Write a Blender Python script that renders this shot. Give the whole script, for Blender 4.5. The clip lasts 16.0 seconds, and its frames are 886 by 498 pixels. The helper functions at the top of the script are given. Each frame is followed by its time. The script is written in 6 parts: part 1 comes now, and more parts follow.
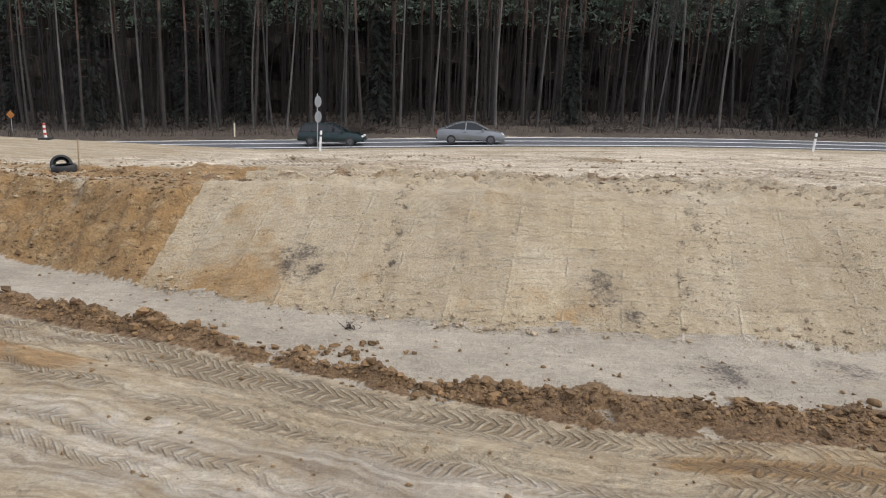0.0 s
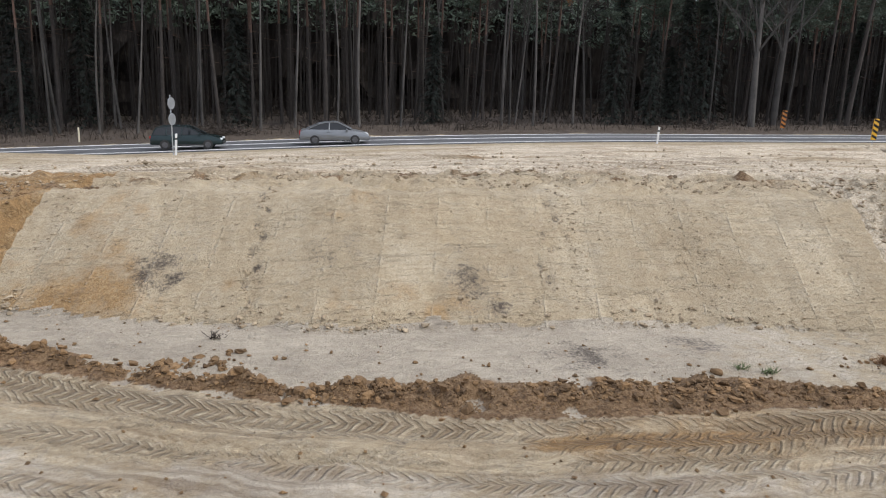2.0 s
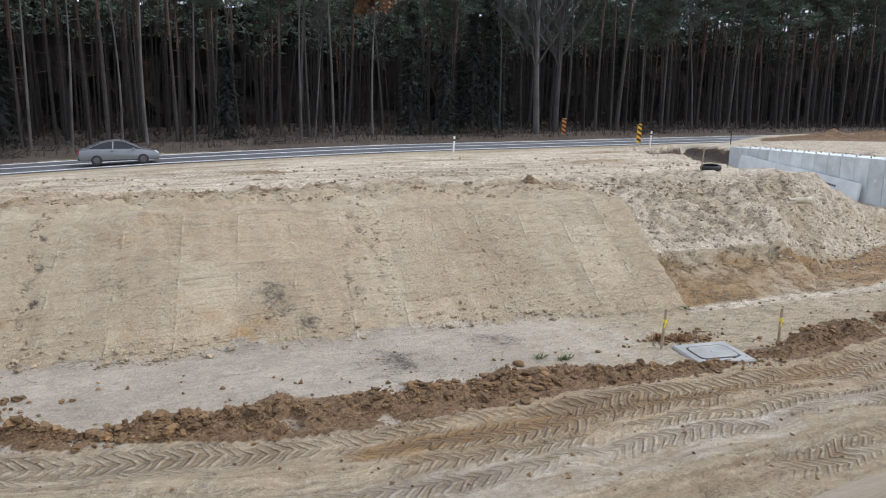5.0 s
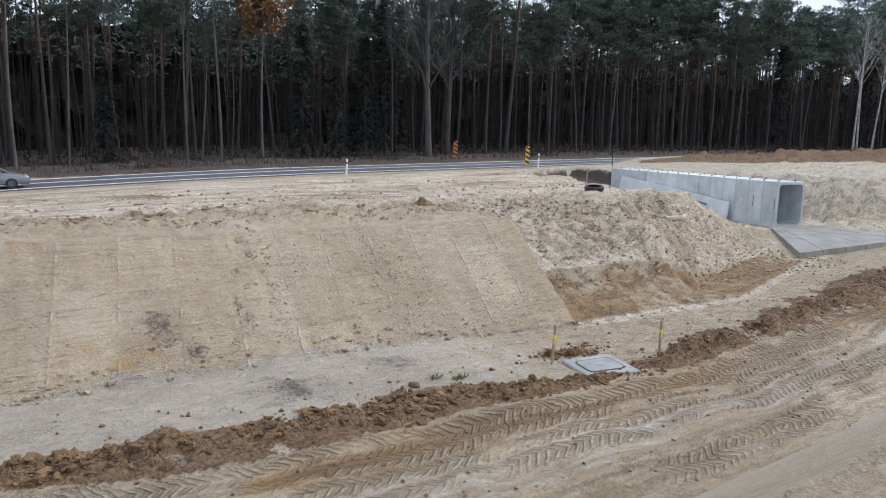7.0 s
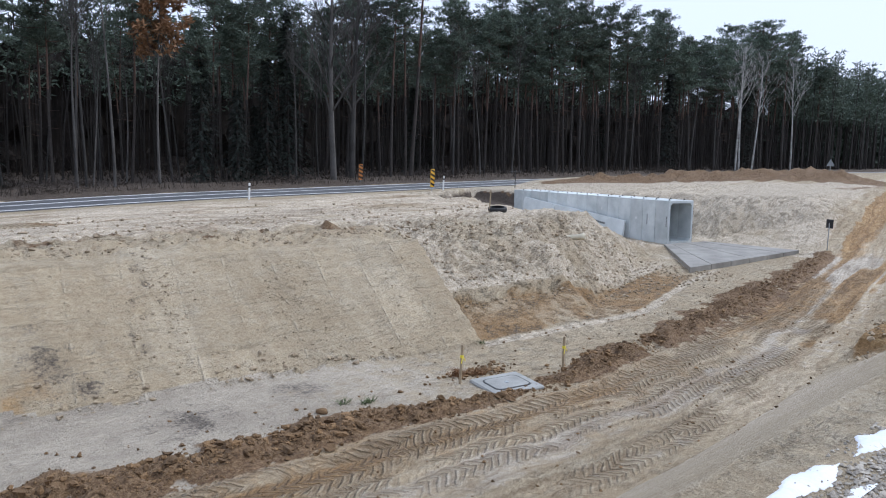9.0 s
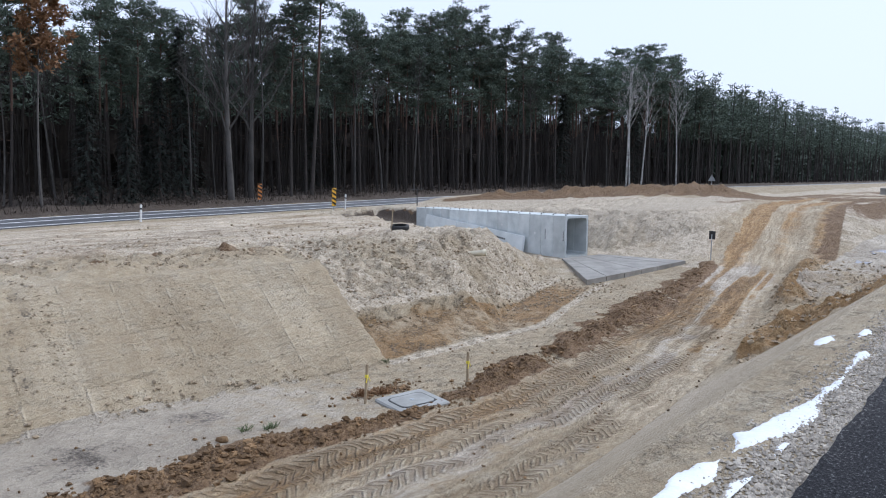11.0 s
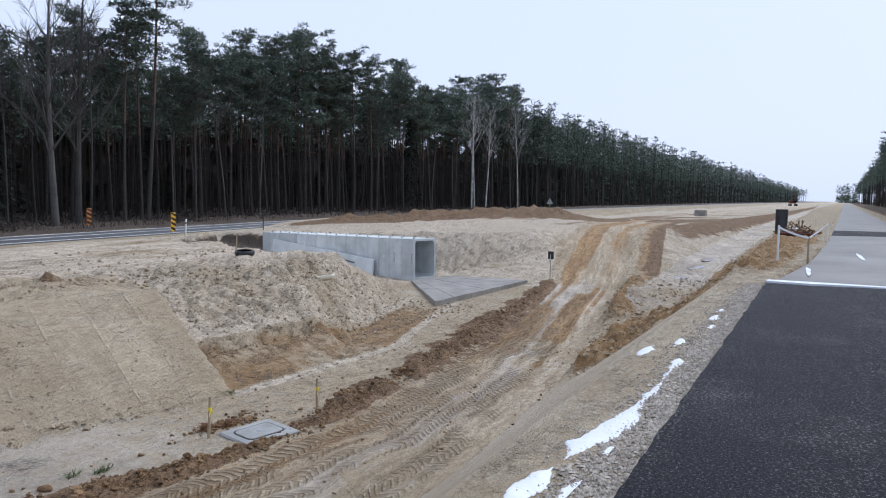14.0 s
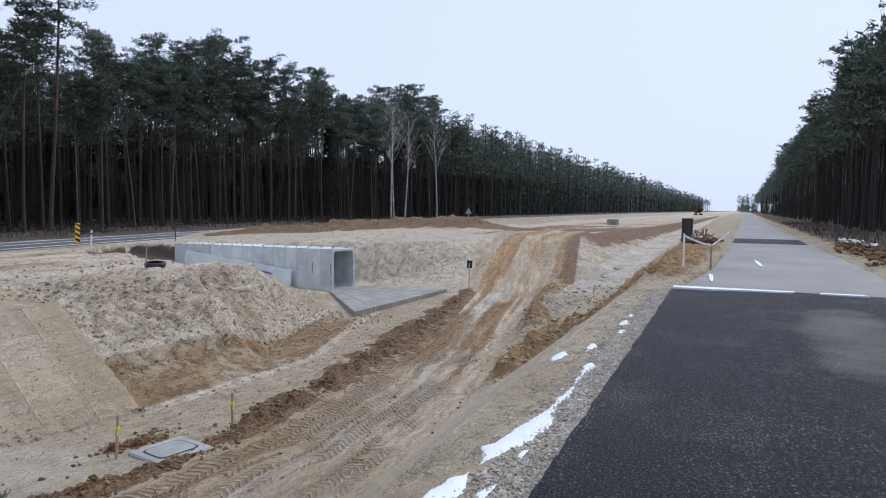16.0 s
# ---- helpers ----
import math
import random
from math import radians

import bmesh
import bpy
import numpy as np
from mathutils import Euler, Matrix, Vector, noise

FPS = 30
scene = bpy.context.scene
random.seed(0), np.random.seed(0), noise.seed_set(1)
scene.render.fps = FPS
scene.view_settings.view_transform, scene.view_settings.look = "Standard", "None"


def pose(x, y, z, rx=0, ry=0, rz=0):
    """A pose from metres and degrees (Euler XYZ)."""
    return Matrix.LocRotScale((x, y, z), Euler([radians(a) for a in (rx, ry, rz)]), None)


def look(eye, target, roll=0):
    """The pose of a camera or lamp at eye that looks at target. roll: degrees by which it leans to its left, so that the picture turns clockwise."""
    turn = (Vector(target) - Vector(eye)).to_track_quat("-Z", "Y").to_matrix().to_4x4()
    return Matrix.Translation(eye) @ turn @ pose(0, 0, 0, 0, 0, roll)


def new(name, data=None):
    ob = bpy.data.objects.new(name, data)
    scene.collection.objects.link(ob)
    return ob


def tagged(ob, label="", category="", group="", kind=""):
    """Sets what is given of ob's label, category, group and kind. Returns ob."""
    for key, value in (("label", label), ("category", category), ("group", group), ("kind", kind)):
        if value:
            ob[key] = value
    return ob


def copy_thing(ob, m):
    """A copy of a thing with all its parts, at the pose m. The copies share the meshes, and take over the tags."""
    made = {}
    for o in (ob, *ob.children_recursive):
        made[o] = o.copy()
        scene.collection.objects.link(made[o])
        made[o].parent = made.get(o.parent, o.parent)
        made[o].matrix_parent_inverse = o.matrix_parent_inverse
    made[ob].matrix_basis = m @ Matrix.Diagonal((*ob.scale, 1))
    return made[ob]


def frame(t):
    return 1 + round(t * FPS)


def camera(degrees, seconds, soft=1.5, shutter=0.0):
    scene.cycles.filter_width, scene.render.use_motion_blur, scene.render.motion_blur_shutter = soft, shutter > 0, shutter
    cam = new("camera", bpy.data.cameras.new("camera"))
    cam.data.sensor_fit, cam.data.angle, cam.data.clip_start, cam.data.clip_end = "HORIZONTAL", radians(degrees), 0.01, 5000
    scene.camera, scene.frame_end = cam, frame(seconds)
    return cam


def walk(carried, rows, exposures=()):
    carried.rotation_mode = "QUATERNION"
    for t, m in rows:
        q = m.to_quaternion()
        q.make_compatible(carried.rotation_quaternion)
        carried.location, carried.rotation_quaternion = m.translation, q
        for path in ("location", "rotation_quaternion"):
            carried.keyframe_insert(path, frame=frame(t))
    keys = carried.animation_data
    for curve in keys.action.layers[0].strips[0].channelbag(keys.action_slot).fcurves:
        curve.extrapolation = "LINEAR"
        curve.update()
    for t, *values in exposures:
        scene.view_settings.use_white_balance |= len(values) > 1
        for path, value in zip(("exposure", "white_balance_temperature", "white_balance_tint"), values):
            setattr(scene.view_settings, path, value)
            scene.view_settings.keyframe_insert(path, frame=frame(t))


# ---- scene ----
cam = camera(63.1, 16.0, 1.1)
ROWS = [
    (0.0, 0.000, 0.000, 5.000, 0.54, -13.30, -2.31),
    (0.5, 0.021, -0.006, 4.998, -1.78, -13.15, -2.07),
    (1.0, 0.041, -0.012, 4.996, -4.40, -12.90, -1.97),
    (1.5, 0.060, -0.020, 4.995, -7.15, -12.97, -2.00),
    (2.0, 0.078, -0.029, 4.993, -10.04, -12.96, -1.91),
    (2.5, 0.096, -0.038, 4.992, -12.60, -12.87, -1.65),
    (3.0, 0.112, -0.049, 4.991, -15.36, -12.81, -1.62),
    (3.5, 0.127, -0.060, 4.990, -17.90, -12.52, -1.44),
    (4.0, 0.141, -0.072, 4.989, -20.67, -12.10, -1.48),
    (4.5, 0.153, -0.084, 4.989, -23.03, -11.87, -1.36),
    (5.0, 0.165, -0.098, 4.989, -25.56, -11.57, -1.13),
    (7.5, 0.204, -0.172, 4.993, -35.76, -9.13, -1.42),
    (8.0, 0.208, -0.188, 4.995, -37.61, -8.70, -1.35),
    (8.5, 0.211, -0.204, 4.997, -39.38, -8.24, -1.26),
    (9.0, 0.213, -0.220, 4.999, -41.32, -7.69, -1.16),
    (11.5, 0.206, -0.302, 5.012, -51.00, -5.79, -0.65),
    (12.0, 0.202, -0.318, 5.015, -52.99, -5.42, -0.66),
    (12.5, 0.196, -0.333, 5.017, -55.00, -5.09, -0.72),
    (13.0, 0.191, -0.349, 5.020, -57.15, -4.73, -0.80),
    (13.5, 0.184, -0.363, 5.022, -59.02, -4.45, -0.70),
    (14.0, 0.178, -0.377, 5.023, -60.94, -4.14, -0.68),
    (14.5, 0.170, -0.391, 5.025, -62.37, -3.86, -0.57),
    (15.0, 0.163, -0.403, 5.026, -64.03, -3.60, -0.53),
    (15.5, 0.155, -0.415, 5.026, -65.61, -3.45, -0.43),
    (16.0, 0.147, -0.426, 5.025, -67.31, -3.30, -0.66),
]
walk(cam, [(t, pose(x, y, z, 90 + pitch, roll, yaw)) for t, x, y, z, yaw, pitch, roll in ROWS],
     [(0.0, 0.54, 6700, 9), (5.0, 0.52, 6250, 9), (7.5, 0.41, 6000, 9), (9.0, 0.39, 5850, 9), (12.5, 0.28, 5850, 10), (16.0, 0.15, 5880, 11)])

# ---------------------------------------------------------------- light
world = bpy.data.worlds.new("overcast")
scene.world = world
world.use_nodes = True
wn, wl = world.node_tree.nodes, world.node_tree.links
wn.clear()
sky = wn.new("ShaderNodeTexSky")
sky.sky_type, sky.sun_disc = "NISHITA", False
sky.sun_elevation, sky.sun_rotation = radians(46), radians(109)
sky.air_density, sky.dust_density, sky.ozone_density = 1.0, 4.0, 1.0
cloud = wn.new("ShaderNodeMix")
cloud.data_type = "RGBA"
cloud.inputs[0].default_value = 0.93
cloud.inputs[7].default_value = (6.8, 7.3, 8.7, 1)
bg = wn.new("ShaderNodeBackground")
bg.inputs[1].default_value = 0.104
wout = wn.new("ShaderNodeOutputWorld")
wl.new(sky.outputs[0], cloud.inputs[6])
wl.new(cloud.outputs[2], bg.inputs[0])
wl.new(bg.outputs[0], wout.inputs[0])
sun_data = bpy.data.lights.new("sun", "SUN")
sun_data.energy, sun_data.angle, sun_data.color = 1.6, radians(18), (1.0, 0.975, 0.94)
sun = new("sun", sun_data)
sun.matrix_world = look((40, -14, 44), (0, 0, 0))


# ---------------------------------------------------------------- materials
def material(name, roughness=0.8, metallic=0.0):
    m = bpy.data.materials.new(name)
    m.use_nodes = True
    b = m.node_tree.nodes["Principled BSDF"]
    b.inputs["Roughness"].default_value = roughness
    b.inputs["Metallic"].default_value = metallic
    return m, m.node_tree.nodes, m.node_tree.links, b


def noise_node(n, l, scale, detail=4.0, rough=0.6, coord=None):
    t = n.new("ShaderNodeTexNoise")
    t.inputs["Scale"].default_value, t.inputs["Detail"].default_value, t.inputs["Roughness"].default_value = scale, detail, rough
    if coord is not None:
        l.new(coord, t.inputs["Vector"])
    return t.outputs["Fac"]


def ramp(n, l, fac, stops):
    r = n.new("ShaderNodeValToRGB")
    while len(r.color_ramp.elements) < len(stops):
        r.color_ramp.elements.new(0.5)
    for e, (p, c) in zip(r.color_ramp.elements, stops):
        e.position, e.color = p, (*c, 1) if len(c) == 3 else c
    l.new(fac, r.inputs[0])
    return r.outputs[0]


def mixed(n, l, fac, a, b, blend="MIX"):
    m = n.new("ShaderNodeMix")
    m.data_type, m.blend_type = "RGBA", blend
    for sock, v in ((m.inputs[0], fac), (m.inputs[6], a), (m.inputs[7], b)):
        if isinstance(v, (int, float)):
            sock.default_value = v
        elif isinstance(v, tuple):
            sock.default_value = (*v, 1)
        else:
            l.new(v, sock)
    return m.outputs[2]


def maths(n, l, op, a, b=0.0):
    m = n.new("ShaderNodeMath")
    m.operation = op
    for sock, v in zip(m.inputs, (a, b)):
        if isinstance(v, (int, float)):
            sock.default_value = v
        else:
            l.new(v, sock)
    return m.outputs[0]


def bumped(n, l, b, height, strength, distance):
    u = n.new("ShaderNodeBump")
    u.inputs["Strength"].default_value, u.inputs["Distance"].default_value = strength, distance
    l.new(height, u.inputs["Height"])
    l.new(u.outputs[0], b.inputs["Normal"])


def grainy(name, dark, light, scale, roughness=0.85, bump=0.3, fine=60.0, metallic=0.0, distance=0.01, per_object=0.0, per_piece=0.0):
    """A surface of two colours, mottled at two scales, with fine relief."""
    m, n, l, b = material(name, roughness, metallic)
    co = n.new("ShaderNodeTexCoord").outputs["Object"]
    a = noise_node(n, l, scale, 5, 0.6, co)
    f = noise_node(n, l, fine, 3, 0.6, co)
    k = maths(n, l, "ADD", maths(n, l, "MULTIPLY", a, 0.7), maths(n, l, "MULTIPLY", f, 0.3))
    c = ramp(n, l, k, [(0.3, dark), (0.7, light)])
    if per_piece:
        geo = n.new("ShaderNodeNewGeometry")
        c = mixed(n, l, 1.0, c, ramp(n, l, geo.outputs["Random Per Island"], [(0.0, (1 - per_piece,) * 3), (1.0, (1 + per_piece * 0.6,) * 3)]), "MULTIPLY")
    if per_object:
        oi = n.new("ShaderNodeObjectInfo")
        v = maths(n, l, "ADD", maths(n, l, "MULTIPLY", oi.outputs["Random"], per_object), 1 - per_object / 2)
        c2 = n.new("ShaderNodeVectorMath")
        c2.operation = "SCALE"
        l.new(c, c2.inputs[0])
        l.new(v, c2.inputs["Scale"])
        c = c2.outputs[0]
    l.new(c, b.inputs["Base Color"])
    bumped(n, l, b, f, bump, distance)
    return m


def soil_material():
    """Sand, orange loam, grey wet mud and brown spoil, laid out by the ground's own attributes."""
    m, n, l, b = material("soil", 0.9)
    co = n.new("ShaderNodeTexCoord").outputs["Object"]
    at = n.new("ShaderNodeAttribute")
    at.attribute_name = "soil"
    sep = n.new("ShaderNodeSeparateColor")
    l.new(at.outputs["Color"], sep.inputs[0])
    big = noise_node(n, l, 0.35, 6, 0.65, co)
    mid = noise_node(n, l, 2.2, 6, 0.7, co)
    fine = noise_node(n, l, 14.0, 6, 0.75, co)
    grit = noise_node(n, l, 70.0, 3, 0.7, co)
    def blend(x1, k1, x2, k2):
        return maths(n, l, "ADD", maths(n, l, "MULTIPLY", x1, k1), maths(n, l, "MULTIPLY", x2, k2))
    sand = ramp(n, l, blend(blend(big, 0.35, mid, 0.3), 1.0, fine, 0.35),
                [(0.36, (0.285, 0.212, 0.128)), (0.48, (0.385, 0.31, 0.205)), (0.56, (0.44, 0.368, 0.26)), (0.66, (0.54, 0.468, 0.355))])
    orange = ramp(n, l, blend(mid, 0.6, fine, 0.4), [(0.34, (0.16, 0.086, 0.034)), (0.5, (0.32, 0.198, 0.086)), (0.64, (0.46, 0.335, 0.19))])
    wet = ramp(n, l, blend(blend(big, 0.4, mid, 0.35), 1.0, fine, 0.25),
               [(0.37, (0.245, 0.206, 0.16)), (0.5, (0.40, 0.343, 0.265)), (0.62, (0.54, 0.47, 0.372))])
    brown = ramp(n, l, fine, [(0.32, (0.075, 0.042, 0.02)), (0.5, (0.19, 0.115, 0.058)), (0.68, (0.32, 0.22, 0.125))])
    edge = maths(n, l, "SUBTRACT", mid, 0.5)

    def mask(ch):
        e = maths(n, l, "ADD", sep.outputs[ch], maths(n, l, "MULTIPLY", edge, 0.9))
        r = n.new("ShaderNodeMapRange")
        r.inputs[1].default_value, r.inputs[2].default_value = 0.38, 0.62
        l.new(e, r.inputs[0])
        return r.outputs[0]
    mo, mw, mb = mask(0), mask(1), mask(2)
    tr = n.new("ShaderNodeAttribute")
    tr.attribute_name = "trimmed"
    mp = n.new("ShaderNodeMapping")
    mp.inputs["Scale"].default_value = (1.0, 0.12, 0.12)
    mp.inputs["Rotation"].default_value = (0, 0, radians(11))
    l.new(co, mp.inputs["Vector"])
    bands = noise_node(n, l, 2.6, 4, 0.6, mp.outputs[0])
    shade = ramp(n, l, bands, [(0.36, (0.96, 0.955, 0.95)), (0.48, (1.03, 1.025, 1.02)), (0.62, (1.09, 1.09, 1.09))])
    mp3 = n.new("ShaderNodeMapping")
    mp3.inputs["Scale"].default_value = (0.10, 1.0, 1.0)
    mp3.inputs["Rotation"].default_value = (0, 0, radians(6))
    l.new(co, mp3.inputs["Vector"])
    scrape = noise_node(n, l, 6.5, 5, 0.7, mp3.outputs[0])
    shade = mixed(n, l, 1.0, shade, ramp(n, l, scrape, [(0.33, (0.84, 0.82, 0.79)), (0.43, (0.98, 0.977, 0.97)), (0.57, (1.01, 1.01, 1.01)), (0.66, (1.08, 1.08, 1.08))]), "MULTIPLY")
    sand = mixed(n, l, tr.outputs["Fac"], sand, mixed(n, l, 1.0, sand, shade, "MULTIPLY"))
    pl = n.new("ShaderNodeMapRange")
    pl.inputs[1].default_value, pl.inputs[2].default_value = 0.05, -0.35
    l.new(maths(n, l, "ADD", sep.outputs[0], maths(n, l, "MULTIPLY", edge, 0.8)), pl.inputs[0])
    sand = mixed(n, l, pl.outputs[0], sand, ramp(n, l, fine, [(0.35, (0.33, 0.265, 0.18)), (0.48, (0.50, 0.42, 0.315)), (0.6, (0.60, 0.53, 0.42))]))
    c = mixed(n, l, mo, sand, orange)
    c = mixed(n, l, mw, c, wet)
    c = mixed(n, l, mb, c, brown)
    st = n.new("ShaderNodeMapRange")
    st.inputs[1].default_value, st.inputs[2].default_value, st.inputs[4].default_value = 0.3, 0.75, 0.93
    l.new(maths(n, l, "ADD", at.outputs["Alpha"], maths(n, l, "MULTIPLY", maths(n, l, "SUBTRACT", blend(fine, 0.7, mid, 0.6), 0.65), 2.9)), st.inputs[0])
    c = mixed(n, l, st.outputs[0], c, (0.078, 0.06, 0.046))
    # dry pale crust and damp flecks, with the sand's tiny shadows painted in
    mp2 = n.new("ShaderNodeMapping")
    mp2.inputs["Scale"].default_value = (0.45, 1.3, 1.3)
    l.new(co, mp2.inputs["Vector"])
    fleck = noise_node(n, l, 6.0, 9, 0.82, mp2.outputs[0])
    vor = n.new("ShaderNodeTexVoronoi")
    vor.inputs["Scale"].default_value = 7.0
    l.new(co, vor.inputs["Vector"])
    crumb = n.new("ShaderNodeMapRange")
    crumb.inputs[1].default_value, crumb.inputs[2].default_value, crumb.inputs[3].default_value, crumb.inputs[4].default_value = 0.10, 0.17, 0.55, 0.0
    l.new(vor.outputs["Distance"], crumb.inputs[0])
    pits = n.new("ShaderNodeTexVoronoi")
    pits.inputs["Scale"].default_value = 2.3
    l.new(co, pits.inputs["Vector"])
    pit = n.new("ShaderNodeMapRange")
    pit.inputs[1].default_value, pit.inputs[2].default_value, pit.inputs[3].default_value, pit.inputs[4].default_value = 0.05, 0.12, 1.0, 0.0
    l.new(maths(n, l, "ADD", pits.outputs["Distance"], maths(n, l, "MULTIPLY", edge, 0.12)), pit.inputs[0])
    few = n.new("ShaderNodeMapRange")
    few.inputs[1].default_value, few.inputs[2].default_value = 0.48, 0.6
    l.new(mid, few.inputs[0])
    c = mixed(n, l, maths(n, l, "MULTIPLY", crumb.outputs[0], few.outputs[0]), c, (0.22, 0.155, 0.095))
    calm = maths(n, l, "SUBTRACT", 1.0, maths(n, l, "ADD", maths(n, l, "MULTIPLY", tr.outputs["Fac"], 0.62), maths(n, l, "MULTIPLY", mw, 0.35)))
    c = mixed(n, l, calm, c, ramp(n, l, fleck, [(0.35, (0.60, 0.55, 0.50)), (0.41, (0.89, 0.87, 0.85)), (0.5, (1.0, 1.0, 1.0)), (0.57, (1.08, 1.08, 1.08)), (0.63, (1.34, 1.35, 1.36))]), "MULTIPLY")
    speck = ramp(n, l, grit, [(0.36, (0.70, 0.68, 0.66)), (0.5, (1, 1, 1)), (0.66, (1.10, 1.10, 1.10))])
    c = mixed(n, l, maths(n, l, "ADD", maths(n, l, "MULTIPLY", calm, 0.6), 0.4), c, speck, "MULTIPLY")
    la = n.new("ShaderNodeAttribute")
    la.attribute_name = "lane"
    ls = n.new("ShaderNodeSeparateXYZ")
    l.new(la.outputs["Vector"], ls.inputs[0])
    # strips dressed by the bucket: each pull has its own tone, a step and a crumbled seam
    dr = n.new("ShaderNodeAttribute")
    dr.attribute_name = "dressed"
    pos = n.new("ShaderNodeSeparateXYZ")
    l.new(co, pos.inputs[0])
    column = maths(n, l, "FLOOR", maths(n, l, "ADD", ls.outputs[1], maths(n, l, "MULTIPLY", edge, 0.04)))
    per_column = n.new("ShaderNodeTexWhiteNoise")
    per_column.noise_dimensions = "1D"
    l.new(column, per_column.inputs["W"])
    cell = n.new("ShaderNodeCombineXYZ")
    l.new(column, cell.inputs[0])
    l.new(maths(n, l, "FLOOR", maths(n, l, "ADD", maths(n, l, "MULTIPLY", pos.outputs[2], 0.85), maths(n, l, "ADD", per_column.outputs["Value"], maths(n, l, "MULTIPLY", edge, 0.12)))), cell.inputs[1])
    per_pull = n.new("ShaderNodeTexWhiteNoise")
    per_pull.noise_dimensions = "2D"
    l.new(cell.outputs[0], per_pull.inputs["Vector"])
    seam = n.new("ShaderNodeMapRange")
    seam.inputs[1].default_value, seam.inputs[2].default_value, seam.inputs[3].default_value, seam.inputs[4].default_value = 0.0, 0.035, 1.0, 0.0
    l.new(maths(n, l, "PINGPONG", maths(n, l, "ADD", ls.outputs[1], maths(n, l, "MULTIPLY", maths(n, l, "SUBTRACT", fine, 0.5), 0.06)), 0.5), seam.inputs[0])
    broken = n.new("ShaderNodeMapRange")
    broken.inputs[1].default_value, broken.inputs[2].default_value = 0.47, 0.56
    l.new(mid, broken.inputs[0])
    seam_on = maths(n, l, "MULTIPLY", maths(n, l, "MULTIPLY", seam.outputs[0], broken.outputs[0]), dr.outputs["Fac"])
    pull_on = maths(n, l, "MULTIPLY", maths(n, l, "SUBTRACT", per_pull.outputs["Value"], 0.5), dr.outputs["Fac"])
    sc = n.new("ShaderNodeVectorMath")
    sc.operation = "SCALE"
    l.new(c, sc.inputs[0])
    l.new(maths(n, l, "ADD", 1.0, maths(n, l, "MULTIPLY", pull_on, 0.17)), sc.inputs["Scale"])
    c = mixed(n, l, maths(n, l, "MULTIPLY", seam_on, 0.3), sc.outputs[0], (0.56, 0.49, 0.38))
    # soil dragged along by wheels, in streaks that follow the track
    rn_ = n.new("ShaderNodeAttribute")
    rn_.attribute_name = "run"

    def along(stretch, scale, detail):
        cb = n.new("ShaderNodeCombineXYZ")
        l.new(maths(n, l, "MULTIPLY", ls.outputs[0], stretch), cb.inputs[0])
        l.new(maths(n, l, "ADD", ls.outputs[1], maths(n, l, "MULTIPLY", big, 0.22)), cb.inputs[1])
        return noise_node(n, l, scale, detail, 0.62, cb.outputs[0])
    wide_streak, thin_streak = along(0.09, 1.9, 4), along(0.05, 7.0, 4)
    # on the plateau these streaks also paint the shadow lines of the tracks
    c = mixed(n, l, rn_.outputs["Fac"], c, mixed(n, l, 1.0, c, ramp(n, l, wide_streak, [(0.36, (0.84, 0.79, 0.74)), (0.46, (0.97, 0.96, 0.95)), (0.55, (1.06, 1.06, 1.07)), (0.66, (1.22, 1.22, 1.24))]), "MULTIPLY"))
    c = mixed(n, l, rn_.outputs["Fac"], c, mixed(n, l, 1.0, c, ramp(n, l, thin_streak, [(0.36, (0.74, 0.70, 0.66)), (0.47, (0.98, 0.98, 0.98)), (0.64, (1.13, 1.13, 1.13))]), "MULTIPLY"))
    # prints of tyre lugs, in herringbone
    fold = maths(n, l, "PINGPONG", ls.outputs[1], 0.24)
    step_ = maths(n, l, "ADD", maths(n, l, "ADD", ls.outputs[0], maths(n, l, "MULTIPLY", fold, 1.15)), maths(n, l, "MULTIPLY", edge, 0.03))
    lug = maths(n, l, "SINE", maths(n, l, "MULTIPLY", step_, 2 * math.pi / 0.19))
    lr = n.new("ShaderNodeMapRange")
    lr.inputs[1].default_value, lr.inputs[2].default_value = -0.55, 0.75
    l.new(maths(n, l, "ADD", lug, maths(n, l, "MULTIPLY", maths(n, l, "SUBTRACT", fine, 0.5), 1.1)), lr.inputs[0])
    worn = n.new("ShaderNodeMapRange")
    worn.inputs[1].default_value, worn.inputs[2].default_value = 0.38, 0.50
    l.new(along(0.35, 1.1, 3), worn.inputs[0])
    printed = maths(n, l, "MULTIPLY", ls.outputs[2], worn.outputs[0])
    # shade between the lugs, put into the colour on top of the relief
    groove_shade = maths(n, l, "MULTIPLY", printed, maths(n, l, "SUBTRACT", 1.0, lr.outputs[0]))
    c = mixed(n, l, maths(n, l, "MULTIPLY", groove_shade, 0.6), c, (0.17, 0.112, 0.06))
    # pits get a darker colour as well, in place of their small shadows
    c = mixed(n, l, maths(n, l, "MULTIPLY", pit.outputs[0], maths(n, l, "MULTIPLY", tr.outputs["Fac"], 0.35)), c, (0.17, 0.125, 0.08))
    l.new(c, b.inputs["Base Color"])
    # wet mud shines where it is smooth
    wetness = maths(n, l, "MULTIPLY", mw, maths(n, l, "SUBTRACT", 1.0, mb))
    ro = n.new("ShaderNodeMapRange")
    ro.inputs[3].default_value, ro.inputs[4].default_value = 0.92, 0.58
    l.new(maths(n, l, "MULTIPLY", wetness, maths(n, l, "MULTIPLY", big, 1.5)), ro.inputs[0])
    l.new(ro.outputs[0], b.inputs["Roughness"])
    h = maths(n, l, "ADD", maths(n, l, "MULTIPLY", fine, 0.6), maths(n, l, "MULTIPLY", grit, 0.25))
    h = maths(n, l, "ADD", h, maths(n, l, "MULTIPLY", mid, 0.8))
